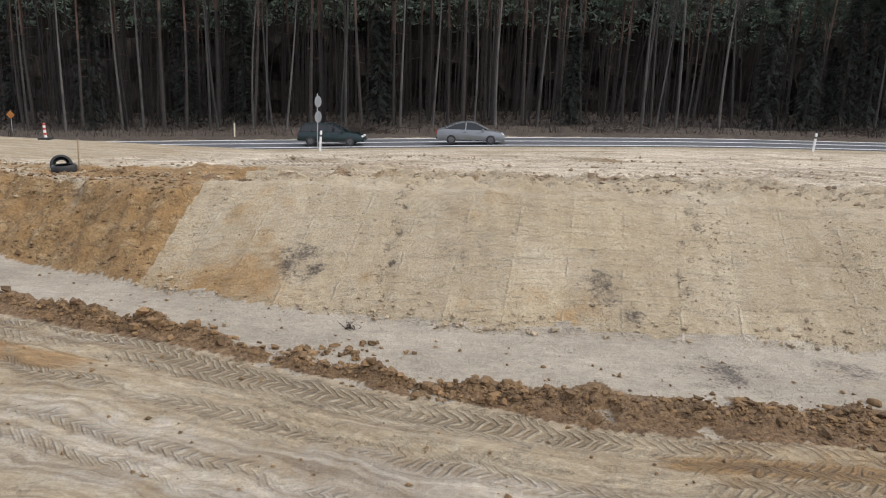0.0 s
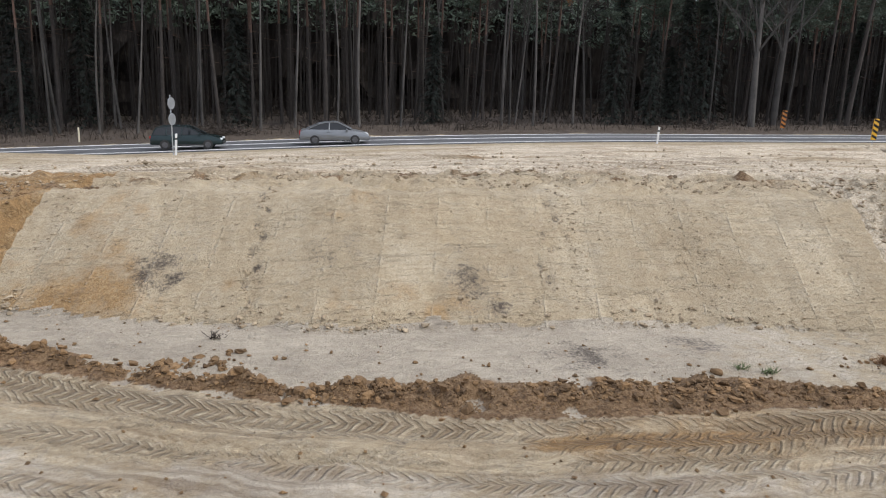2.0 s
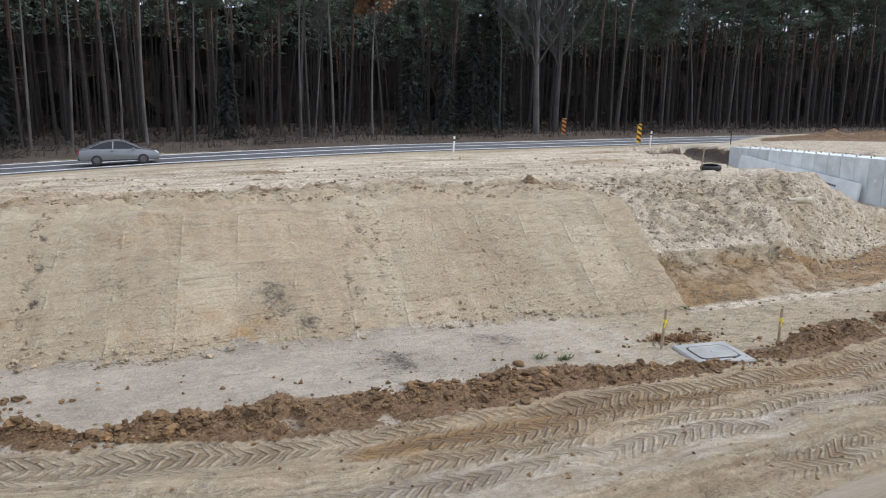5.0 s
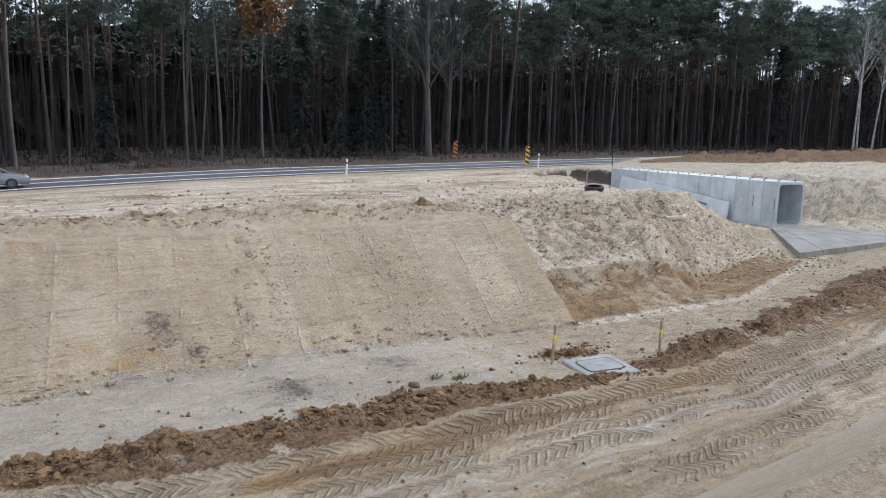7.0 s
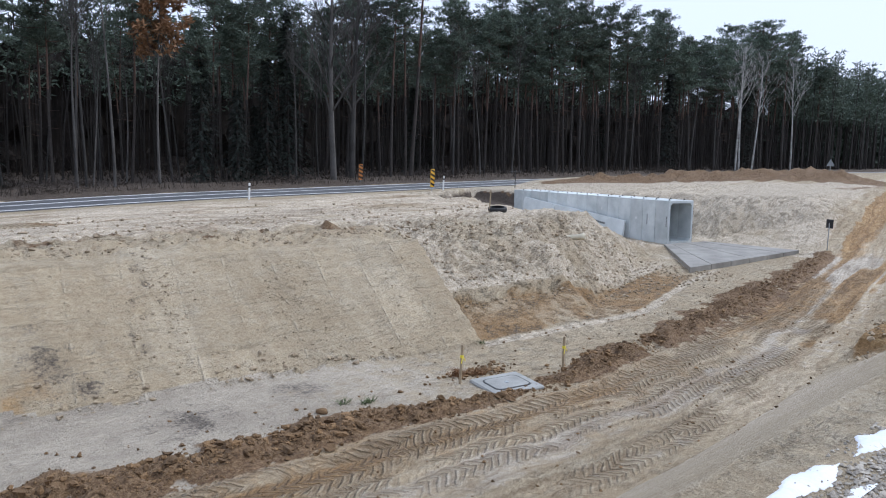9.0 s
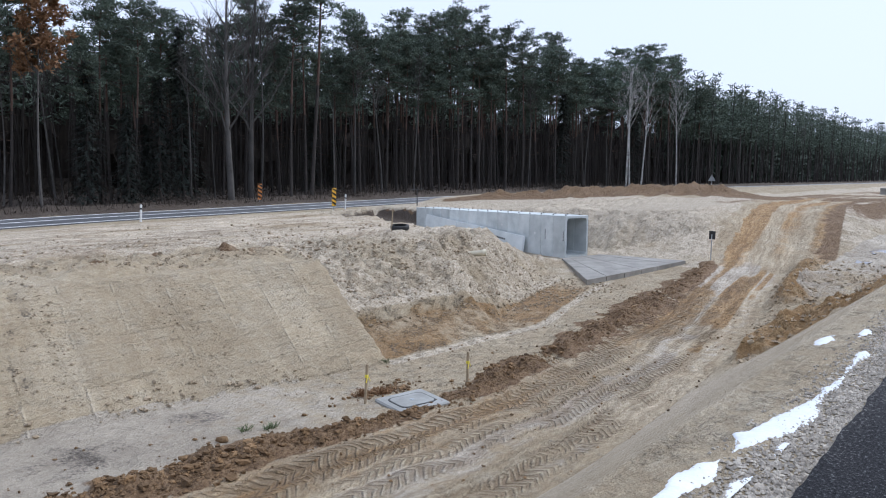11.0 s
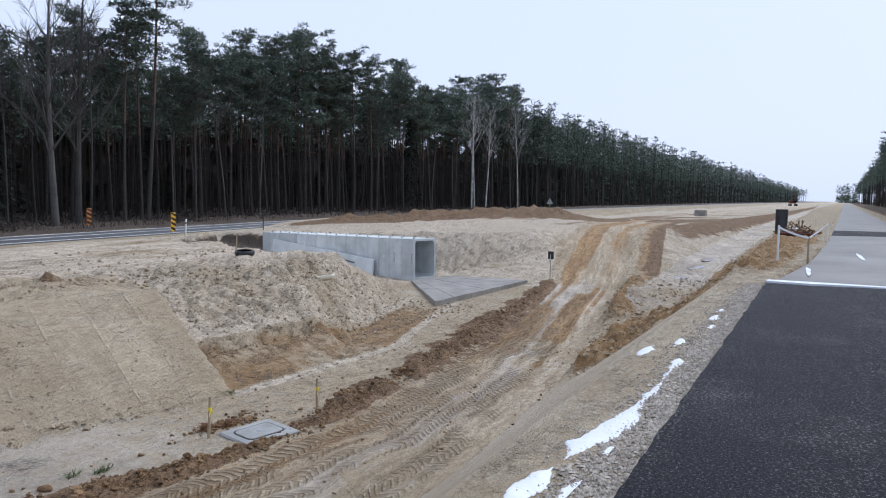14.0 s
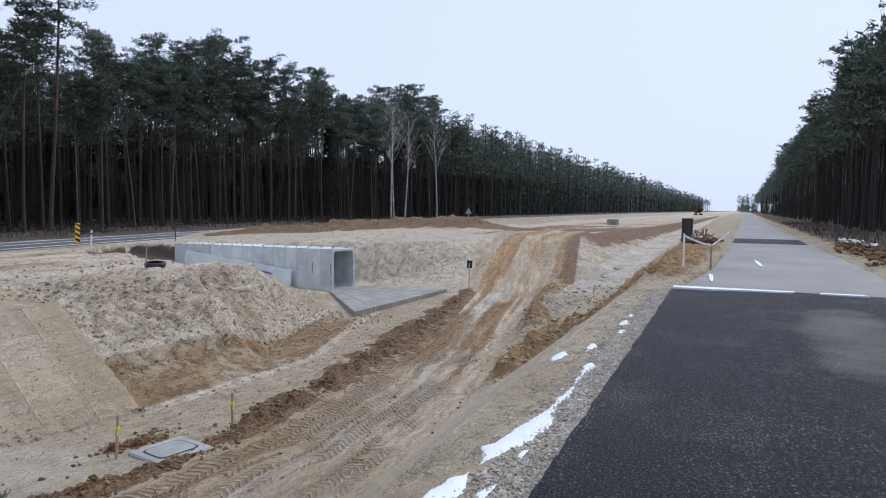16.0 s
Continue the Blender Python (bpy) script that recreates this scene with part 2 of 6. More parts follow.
    h = maths(n, l, "ADD", h, maths(n, l, "MULTIPLY", maths(n, l, "MULTIPLY", lr.outputs[0], printed), 1.4))
    h = maths(n, l, "ADD", h, maths(n, l, "MULTIPLY", maths(n, l, "MULTIPLY", thin_streak, rn_.outputs["Fac"]), 0.55))
    h = maths(n, l, "SUBTRACT", h, maths(n, l, "MULTIPLY", maths(n, l, "MULTIPLY", pit.outputs[0], tr.outputs["Fac"]), 0.5))
    h = maths(n, l, "ADD", h, maths(n, l, "ADD", maths(n, l, "MULTIPLY", seam_on, 0.42), maths(n, l, "MULTIPLY", pull_on, 0.25)))
    drag = n.new("ShaderNodeMapRange")
    drag.inputs[1].default_value, drag.inputs[2].default_value = 0.57, 0.60
    l.new(scrape, drag.inputs[0])
    h = maths(n, l, "ADD", h, maths(n, l, "MULTIPLY", maths(n, l, "MULTIPLY", drag.outputs[0], dr.outputs["Fac"]), 0.25))
    # small ledges and crusts, drawn out along the level
    mp4 = n.new("ShaderNodeMapping")
    mp4.inputs["Scale"].default_value = (0.42, 1.25, 1.25)
    mp4.inputs["Rotation"].default_value = (0, 0, radians(4))
    l.new(co, mp4.inputs["Vector"])
    chop = noise_node(n, l, 4.6, 5, 0.6, mp4.outputs[0])
    loose = maths(n, l, "MULTIPLY", few.outputs[0], maths(n, l, "SUBTRACT", 1.0, maths(n, l, "MULTIPLY", rn_.outputs["Fac"], 0.45)))
    loose = maths(n, l, "MULTIPLY", loose, maths(n, l, "SUBTRACT", 1.0, maths(n, l, "MAXIMUM", maths(n, l, "MULTIPLY", tr.outputs["Fac"], 0.78), maths(n, l, "MULTIPLY", mw, 0.6))))
    for low, high, k in ((0.55, 0.585, 0.75), (0.43, 0.46, 0.6)):
        ledge = n.new("ShaderNodeMapRange")
        ledge.inputs[1].default_value, ledge.inputs[2].default_value = low, high
        l.new(chop, ledge.inputs[0])
        h = maths(n, l, "ADD", h, maths(n, l, "MULTIPLY", maths(n, l, "MULTIPLY", ledge.outputs[0], loose), k))
    bumped(n, l, b, h, 1.0, 0.07)
    return m


SOIL = soil_material()


DUST = (11.2, -2.0)


def asphalt_material():
    m, n, l, b = material("new_asphalt", 0.8)
    b.inputs["Specular IOR Level"].default_value = 0.2
    co = n.new("ShaderNodeTexCoord").outputs["Object"]
    big, fine = noise_node(n, l, 0.7, 5, 0.6, co), noise_node(n, l, 46.0, 5, 0.8, co)
    c = ramp(n, l, fine, [(0.36, (0.006, 0.006, 0.008)), (0.5, (0.019, 0.0195, 0.024)), (0.57, (0.042, 0.043, 0.05)), (0.64, (0.27, 0.27, 0.27))])
    dust = ramp(n, l, big, [(0.5, (0.7, 0.7, 0.72)), (0.62, (1.2, 1.15, 1.08)), (0.75, (2.2, 2.0, 1.8))])
    c = mixed(n, l, 1.0, c, dust, "MULTIPLY")
    # dry clay dragged on to the layer by wheels
    sp = n.new("ShaderNodeSeparateXYZ")
    l.new(co, sp.inputs[0])
    far = maths(n, l, "POWER", maths(n, l, "MULTIPLY", maths(n, l, "SUBTRACT", sp.outputs[0], DUST[0]), 0.28), 2)
    off = maths(n, l, "POWER", maths(n, l, "MULTIPLY", maths(n, l, "SUBTRACT", sp.outputs[1], DUST[1]), 1.1), 2)
    spot = maths(n, l, "SUBTRACT", maths(n, l, "MULTIPLY", big, 2.0), maths(n, l, "ADD", far, off))
    mr = n.new("ShaderNodeMapRange")
    mr.inputs[1].default_value, mr.inputs[2].default_value, mr.inputs[4].default_value = 0.0, 1.2, 0.5
    l.new(spot, mr.inputs[0])
    c = mixed(n, l, maths(n, l, "MULTIPLY", mr.outputs[0], maths(n, l, "ADD", fine, 0.4)), c, (0.30, 0.27, 0.235))
    l.new(c, b.inputs["Base Color"])
    bumped(n, l, b, fine, 1.0, 0.02)
    return m


ASPHALT_NEW = asphalt_material()
ASPHALT_OLD = grainy("old_asphalt", (0.07, 0.066, 0.062), (0.21, 0.196, 0.177), 0.32, 0.55, 0.3, 90.0)
ASPHALT_ROAD = grainy("road_asphalt", (0.07, 0.07, 0.075), (0.13, 0.13, 0.135), 0.5, 0.5, 0.2, 60.0)
CONCRETE = grainy("concrete", (0.40, 0.44, 0.44), (0.76, 0.79, 0.78), 1.0, 0.8, 0.25, 40.0, per_object=0.4)
CONCRETE_DARK = grainy("weathered_concrete", (0.16, 0.15, 0.135), (0.36, 0.34, 0.305), 1.0, 0.8, 0.4, 30.0)
CONCRETE_PALE = grainy("pale_cast_concrete", (0.50, 0.54, 0.54), (0.80, 0.83, 0.82), 0.8, 0.75, 0.2, 40.0)
WHITE_PAINT = grainy("white_paint", (0.6, 0.6, 0.58), (0.8, 0.8, 0.79), 4.0, 0.6, 0.1, 60.0)


# ---------------------------------------------------------------- the lie of the land
def curve(x, *knots):
    return np.interp(x, [k[0] for k in knots], [k[1] for k in knots])


def smooth(a, b, x):
    t = np.clip((x - a) / (b - a), 0, 1)
    return t * t * (3 - 2 * t)


LATTICE = np.random.RandomState(5).rand(256, 256)


def value_noise(x, y, scale, octaves=4, gain=0.5, seed=0):
    """Fractal noise about 0, between -1 and 1; scale is the size of its largest swellings in metres."""
    total, amp, norm = 0.0, 1.0, 0.0
    for o in range(octaves):
        u, v = x / scale + 17.3 * o + seed * 31.7, y / scale + 9.1 * o + seed * 12.9
        iu, iv = np.floor(u).astype(int), np.floor(v).astype(int)
        fu, fv = u - iu, v - iv
        fu, fv = fu * fu * (3 - 2 * fu), fv * fv * (3 - 2 * fv)
        a, b = LATTICE[iu % 256, iv % 256], LATTICE[(iu + 1) % 256, iv % 256]
        c, d = LATTICE[iu % 256, (iv + 1) % 256], LATTICE[(iu + 1) % 256, (iv + 1) % 256]
        total = total + amp * ((a * (1 - fu) + b * fu) * (1 - fv) + (c * (1 - fu) + d * fu) * fv - 0.5) * 2
        norm, amp, scale = norm + amp, amp * gain, scale / 2
    return total / norm


def ridge_near(x):
    return curve(x, (-60, 33.2), (-9, 13.85), (-6.8, 12.95), (-5, 12.5), (-2.7, 11.6), (-0.7, 10.85), (0.8, 10.4), (2, 10.0), (3.5, 9.75), (6.6, 9.65), (10, 9.4), (13, 9.25), (17.5, 9.75), (24, 10.6), (37.6, 13.5), (60, 18.2), (90, 20))


def ridge_far(x):
    return curve(x, (-60, 34), (-9.6, 14.55), (-7.4, 13.75), (-5.4, 13.15), (-3.8, 12.75), (-2.9, 12.2), (-1.4, 11.8), (-0.7, 11.4), (1.2, 11.05), (3.5, 10.95), (7, 10.65), (10, 9.95), (13.2, 9.9), (16.4, 10.5), (25.2, 12.0), (39.2, 14.5), (60, 19.2), (90, 21))


def toe(x):
    return curve(x, (-60, 40), (-12, 18.1), (-7, 15.7), (-3.5, 14.8), (0.7, 13.9), (8, 13.6), (13.3, 12.85), (20, 12.6), (26, 14.5), (40, 18), (60, 22))


def haul_edge(x):
    return curve(x, (-60, 6), (-10, 5.2), (0, 5.3), (11, 5.5), (14, 5.7), (18.7, 6.2), (24.4, 7.2), (32.4, 9.1), (48, 12), (60, 14), (90, 16))


def haul_level(x):
    return curve(x, (-60, 0.5), (-10, 0.05), (0, 0), (33, 0.0), (38.5, 0.05), (43, 0.7), (53, 2.4), (60, 2.7), (400, 3.0))


def road_level(x):
    return curve(x, (-300, -2.5), (-60, -1.6), (-35, -1.1), (-30, -0.9), (-7.6, 0.24), (4, 0.85), (14.6, 1.25), (22, 1.45), (35, 1.65), (59, 2.05), (100, 2.4), (400, 2.9), (3000, 3.0))


ROAD_Y, ROAD_WIDE = 48.0, 7.0
PANEL_LEFT, PANEL_RIGHT = (-7.0, 15.7), (13.3, 12.85)
CULVERT = Vector((37.75, 21.6))
AXIS = Vector((0.2, 0.98)).normalized()


def asphalt_edge(x):
    return 0.62 + 0.023 * x


def track_pattern(x, v, n1, n3):
    """Relief of the haul road: ruts along it and rows of tyre lugs across it. v runs from 0 to 1 over its width."""
    wander = v + 0.03 * n1
    ruts = -0.05 * np.exp(-((wander - 0.86) / 0.035) ** 2) - 0.05 * np.exp(-((wander - 0.44) / 0.05) ** 2) - 0.03 * np.exp(-((wander - 0.60) / 0.02) ** 2)
    ruts = ruts + 0.035 * np.exp(-((wander - 0.93) / 0.03) ** 2) + 0.03 * np.exp(-((wander - 0.76) / 0.04) ** 2) + 0.03 * np.exp(-((wander - 0.27) / 0.04) ** 2)
    lugs = np.zeros_like(v)
    for centre, half, lean, pitch, on, off in ((0.80, 0.055, 9.0, 0.21, -14, 30), (0.70, 0.045, -9.0, 0.21, -14, 40), (0.30, 0.07, 7.0, 0.19, 4, 40), (0.17, 0.06, -7.0, 0.19, -14, 22), (0.955, 0.03, 5.0, 0.17, -14, 12)):
        inside = smooth(half, half * 0.7, np.abs(wander - centre)) * smooth(on, on + 2, x) * smooth(off, off - 4, x)
        worn = smooth(-0.25, 0.25, value_noise(x, v * 4, 3.0, 2, 0.5, int(centre * 100)))
        wave = np.sin(2 * np.pi * (x + lean * 0.2 * np.abs(wander - centre) * 4) / pitch)
        lugs = lugs + 0.024 * inside * worn * np.clip(wave * 1.6, -1, 1)
    return ruts + lugs


FOOTPRINTS = [(5.0 + 0.16 * k + (0.13 if k % 2 else -0.13), 14.5 + 0.44 * k) for k in range(11)]
FOOTPRINTS += [(-1.4 + 0.05 * k + (0.1 if k % 2 else -0.1), 14.6 + 0.40 * k) for k in range(12)]
STAINS = [(-3.35, 16.1, 0.62, 0.62), (-3.0, 15.75, 0.35, 0.6), (-3.6, 16.3, 0.3, 0.55), (3.5, 14.9, 0.5, 0.7), (4.0, 14.4, 0.35, 0.5), (0.4, 16.0, 0.5, 0.4), (3.3, 16.2, 0.45, 0.35), (7.6, 12.6, 0.7, 0.55), (5.2, 12.2, 0.9, 0.6)]


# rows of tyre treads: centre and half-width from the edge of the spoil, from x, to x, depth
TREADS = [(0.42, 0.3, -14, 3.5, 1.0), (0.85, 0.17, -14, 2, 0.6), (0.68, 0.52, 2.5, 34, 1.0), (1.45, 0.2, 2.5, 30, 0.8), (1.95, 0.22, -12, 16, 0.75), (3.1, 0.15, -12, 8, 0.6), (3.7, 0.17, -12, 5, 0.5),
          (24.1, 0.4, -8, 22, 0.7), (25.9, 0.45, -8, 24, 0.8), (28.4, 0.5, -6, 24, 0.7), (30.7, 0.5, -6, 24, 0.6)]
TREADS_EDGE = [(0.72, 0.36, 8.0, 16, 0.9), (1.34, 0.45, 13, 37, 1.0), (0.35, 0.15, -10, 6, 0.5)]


def land(x, y):
    """Height of the ground, its soils (orange, wet, brown), dark stains, shaded footprints and the trimmed slope at x,
    y.
    """
    n1 = value_noise(x, y, 6.0, 4)
    n2 = value_noise(x, y, 1.4, 4, 0.55, 3)
    n3 = value_noise(x, y, 0.5, 3, 0.6, 7)
    zero = np.zeros_like(x + y)
    x, y = x + zero, y + zero
    wob = 0.16 * n2
    rn, rf, tf, he = ridge_near(x) + 0.22 * n2 + 0.1 * n3, ridge_far(x) + 0.28 * n2 + 0.12 * n3, toe(x), haul_edge(x)
    road_z = road_level(x)
    # the plateau between the cut and the old road
    top = curve(x, (-60, 1.2), (-12, 1.9), (-7, 2.0), (0, 2.25), (14, 2.35), (24, 2.3), (40, 2.45), (55, 2.75), (120, 3.0), (500, 3.2))
    sink = smooth(-10, -24, x)
    plateau = top + (road_z - 0.05 - top) * (smooth(20, 47, y) * (1 - sink) + smooth(20, 37, y) * sink)
    plateau = plateau + 0.09 * n1 * smooth(47, 42, y) + 0.06 * n2 * smooth(47, 40, y)
    n4 = value_noise(x, y, 0.28, 2, 0.7, 11)
    clump = np.maximum(0, value_noise(x, y, 0.9, 3, 0.6, 13)) * 1.6
    plateau = plateau + (0.15 * n3 + 0.08 * n2 + 0.13 * n4 + 0.10 * clump * smooth(-1, 0.2, n1 + 0.3) + 0.22 * value_noise(x * 0.35, y, 0.8, 3, 0.6, 43)) * smooth(24.0, 20.8, y) * (0.25 + 0.75 * smooth(0.1, 1.0, y - tf - top / 0.62))
    wheel = np.sin(2 * np.pi * (y - 0.06 * x + 0.5 * n1) / 1.9)
    plateau = plateau + (0.07 * np.clip(wheel * 2, -1, 1) + 0.2 * value_noise(x * 0.15, y, 1.0, 3, 0.6, 19)) * smooth(21.5, 23, y) * smooth(46, 42, y)
    # the trimmed slope, a true plane, and the rough ground at both ends of it
    left = PANEL_LEFT[0] + 0.2 * (y - PANEL_LEFT[1]) + 0.05 * n3
    right = PANEL_RIGHT[0] + 0.2 * (y - PANEL_RIGHT[1]) + 0.05 * n3
    panel = (x > left) & (x < right)
    d = y - tf
    s_panel = 0.62 * d + 0.02 * n2 + 0.008 * n3 + 0.05 * n2 * smooth(0.9, 0.0, d)
    pass_x = (x - 0.2 * d + 0.04 * n1) / 1.22  # passes of the bucket, strip by strip down the slope
    for fx, fy in FOOTPRINTS:
        near = (np.abs(x - fx) < 0.5) & (np.abs(y - fy) < 0.5)
        q = ((x - fx) / 0.11) ** 2 + ((y - fy) / 0.17) ** 2
        s_panel = np.where(near, s_panel - 0.09 * np.exp(-q) + 0.05 * np.exp(-(((x - fx) / 0.17) ** 2 + ((y - fy + 0.26) / 0.12) ** 2)), s_panel)
    s_left = 0.56 * d + 0.8 * smooth(0.2, 2.2, d) + (0.42 * n2 + 0.32 * n3 + 0.16 * n4 + 0.12 * clump) * smooth(0.0, 0.6, d) - 0.22 * smooth(0.9, 0.0, np.abs(d - 1.7))
    s_right = np.where(d < 1.9, 0.33 * d, 0.55 + 0.42 * smooth(1.9, 2.0, d + 0.1 * n2) + 0.43 * (d - 1.95)) + (0.16 * n2 + 0.17 * n3 + 0.18 * n4 + 0.08 * clump + 0.3 * value_noise(x * 0.3, y, 0.7, 3, 0.6, 29)) * smooth(1.9, 2.6, d) + 0.06 * n3
    lip = smooth(left - 0.5, left, x)
    slope = np.where(panel, s_panel, np.where(x <= left, s_left * (1 - lip) + s_panel * lip, s_right))
    high = np.minimum(slope, plateau)
    # the pit of the culvert
    along = (x - CULVERT.x) * AXIS.x + (y - CULVERT.y) * AXIS.y
    off = (x - CULVERT.x) * AXIS.y - (y - CULVERT.y) * AXIS.x
    bed = curve(along, (-8, 0.0), (1.0, 0.0), (6, 0.2), (10, 0.5), (14.8, 0.9), (20, 0.9))
    half = 1.7 + 1.3 * np.maximum(0, -along)
    beside = np.maximum(0, np.abs(off) - half)
    gentle = np.where(off < 0, 0.19 + 0.41 * smooth(-0.5, -4, along), 0.6)
    pit = bed + np.minimum(beside, 9.0) * gentle + np.maximum(0, beside - 9.0) * 0.6 + (0.2 * n2 + 0.16 * n3 + 0.16 * n4 + 0.34 * value_noise(x * 0.35, y, 0.8, 3, 0.6, 37)) * smooth(0, 1.5, np.abs(off) - half + 0.6)
    pit = np.where(along > 14.8, -0.5 + np.maximum(0, np.abs(off + 2.0) - 2.8) * 1.1, pit)
    open_pit = smooth(ROAD_Y - 1.5, ROAD_Y - 3, y)
    high = np.minimum(high + 9 * smooth(26, 30, x), np.where(x > 18, pit + 9 * (1 - open_pit), 99))
    high = np.minimum(high, plateau)
    # right of the pit the ground climbs to the second carriageway
    bank = haul_level(x) + 0.5 * np.maximum(0, y - rf) + (0.3 * n2 + 0.22 * n3 + 0.18 * n4 + 0.3 * value_noise(x * 0.3, y, 0.9, 3, 0.6, 53)) * smooth(38, 42, x)
    high = np.where((x > 34) & (off > 0), np.minimum(np.minimum(bank, pit), plateau + 0.35 * smooth(46, 50, x) * smooth(40, 30, y)), high)
    # spoil along the edge of the second carriageway
    across = ((x - 59) * 21 + (y - 43) * 13) / 24.7 + 1.6
    spoil = np.exp(-((across / 2.6) ** 2)) * smooth(18, 21, y) * smooth(46, 43, y) * (0.95 + 0.25 * n1 + 0.45 * n2 + 0.35 * n3)
    spoil = np.maximum(0, spoil)
    high = high + spoil
    # floor of the cut and the haul road
    floor = haul_level(x) + 0.02 * n2
    v = (y - he) / np.maximum(ridge_near(x) - he, 0.5)
    haul = floor + track_pattern(x, v, n1, n3) * smooth(0, 0.08, v) * smooth(1.05, 0.95, v) + 0.03 * n2 + 0.012 * n3
    z = np.where(y > rf, np.maximum(floor, high), haul)
    mid = 0.5 * (rn + rf)
    wide = np.maximum(0.3, curve(x, (-4, 0.42), (2, 0.5), (12, 0.5), (16, 0.62), (30, 0.66)) * (rf - rn))
    heap = np.maximum(0, np.exp(-((y - mid) / wide) ** 2) * (0.2 + 0.2 * n2 + 0.24 * n3 + 0.12 * n4 + 0.14 * n1) * curve(x, (3, 1.0), (8, 0.75), (12, 0.6), (15, 0.8), (22, 1.2), (30, 0.85), (40, 0.6)) * smooth(42, 37, x) * (1 - 0.7 * np.exp(-((x - 11.5) / 0.9) ** 2)))
    z = z + heap
    # the bank below the new road
    edge = asphalt_edge(x) + 0.95
    shoulder = 3.22
    fz = curve(x, (-60, 0.1), (22, 0.1), (28, 0.42), (32, 0.5), (45, 0.85), (60, 1.25), (80, 1.7), (120, 2.1), (500, 2.8))
    far_mix = smooth(22, 30, x)
    ditch_y = he * (1 - far_mix) + curve(x, (24, 5.4), (30, 5.6), (43, 6.3), (60, 6.2)) * far_mix
    t = np.clip((y - edge) / np.maximum(ditch_y - edge, 0.5), 0, 1)
    rough = smooth(17, 22, x + 3 * n2) * smooth(0.1, 0.45, t) * smooth(1.0, 0.9, t)
    rough = rough * (0.45 + 0.55 * smooth(36, 28, x))
    fall = t + (1 - (1 - t) ** 1.7 - t) * smooth(15, 21, x)
    bank2 = shoulder + (fz - shoulder) * fall + (0.24 * n2 + 0.34 * n3 + 0.26 * n4 + 0.1) * rough + 0.22 * (1 + n2 + n3) * smooth(22, 25, x) * smooth(40, 34, x) * smooth(0.0, 0.12, t) * smooth(0.4, 0.2, t) + 0.012 * n3
    # low ground between the ditch and the haul road, with a heap left on it
    brim = far_mix * smooth(he + 0.1, he - 0.9, y) * (y >= ditch_y)
    heap2 = 0.75 * np.exp(-((x - 29.5) / 1.1) ** 2 - ((y - 7.6) / 0.55) ** 2) + 0.45 * np.exp(-((x - 33.5) / 1.6) ** 2 - ((y - 8.3) / 0.5) ** 2) + 0.3 * np.exp(-((x - 38) / 2.0) ** 2 - ((y - 8.9) / 0.5) ** 2)
    z = z + brim * (fz - haul_level(x) + 0.16 * n2 + 0.14 * n3) + heap2 * (1 + 0.6 * n2 + 0.4 * n3) * (y > ditch_y)
    z = np.where(y < ditch_y, bank2, z)
    # ditch and cut slope of the second carriageway, further on
    cut = np.where(y < 8.0, fz, fz + (0.42 + 0.05 * n1) * (y - 8.0)) + (0.03 + 0.09 * smooth(7.8, 8.6, y)) * n2
    cut = np.minimum(cut, 2.85 + 0.12 * n1 + 0.001 * np.minimum(x, 300))
    lane = smooth(4.6, 1.6, np.abs(y - 0.5 * (ridge_near(x) + he))) * smooth(80, 66, x)
    far_side = np.minimum(cut, z + 5) * (1 - lane) + (haul_level(x) + 0.06 * n2 + 0.08 * np.cos((y - 0.5 * (ridge_near(x) + he)) * 2.6)) * lane
    in_far = smooth(40, 50, x) * smooth(-0.2, 0.6, y - ditch_y) * smooth(26, 20, y)
    z = z * (1 - in_far) + far_side * in_far
    z = np.where(y <= edge, shoulder + 0.02 * n3 - 0.04 * smooth(edge - 0.3, edge, y), z)
    # earth thrown up beside the lower road layer
    verge_in = curve(x, (17, 1.2), (20, 0.95), (24, 0.65), (36, 0.4), (100, 0.4))
    thrown = smooth(18.3, 21, x + n2) * smooth(41, 36, x) * smooth(verge_in, verge_in + 0.5, y) * smooth(edge + 0.6, edge, y)
    z = z + thrown * np.maximum(0, 0.05 + 0.16 * n2 + 0.26 * n3 + 0.2 * n4)
    z = np.where(y < np.minimum(asphalt_edge(x) - 0.1, verge_in - 0.1), 3.05, z)
    verge = -4.4
    z = np.where(y < verge, 3.05 + 0.3 * smooth(verge, verge - 1.5, y) * (0.5 + n2), z)
    # old road's bed, verge and forest floor
    z = np.where(y > ROAD_Y - 1, road_z - 0.06, z)
    past = y - ROAD_Y - ROAD_WIDE
    z = np.where(past > 0.3, road_z + 0.3 * smooth(0, 4, past) + 0.2 * n2, z)
    # soils
    orange = 0.16 + 0.3 * n1 + 0.25 * n2 * smooth(18, 20, y)
    orange = orange + 0.75 * ((y > rf) & (x < left) & (y < 23.5)) * (1 + 0.5 * n2)
    orange = orange + 0.3 * smooth(19, 19.5, y) * smooth(26, 22, y) * smooth(6, -8, x + 4 * n1)
    orange = np.where(panel & (d > 0) & (y < 20), -0.04 + 0.5 * n1 + 0.45 * n2 + 0.34 * smooth(2.2, 0.5, d) * smooth(9, 3, x), orange)
    orange = np.where(panel & (d > 0) & (y < 20), np.maximum(orange, 0.08), orange)
    orange = orange + 0.35 * (x > right) * (d > 2) * (d < 6.5) * smooth(30, 24, x) * (n2 - 0.25 + n1)
    shelf = (x > right) * smooth(30, 26, x) * smooth(0.0, 0.2, d) * smooth(2.05, 1.95, d + 0.1 * n2)
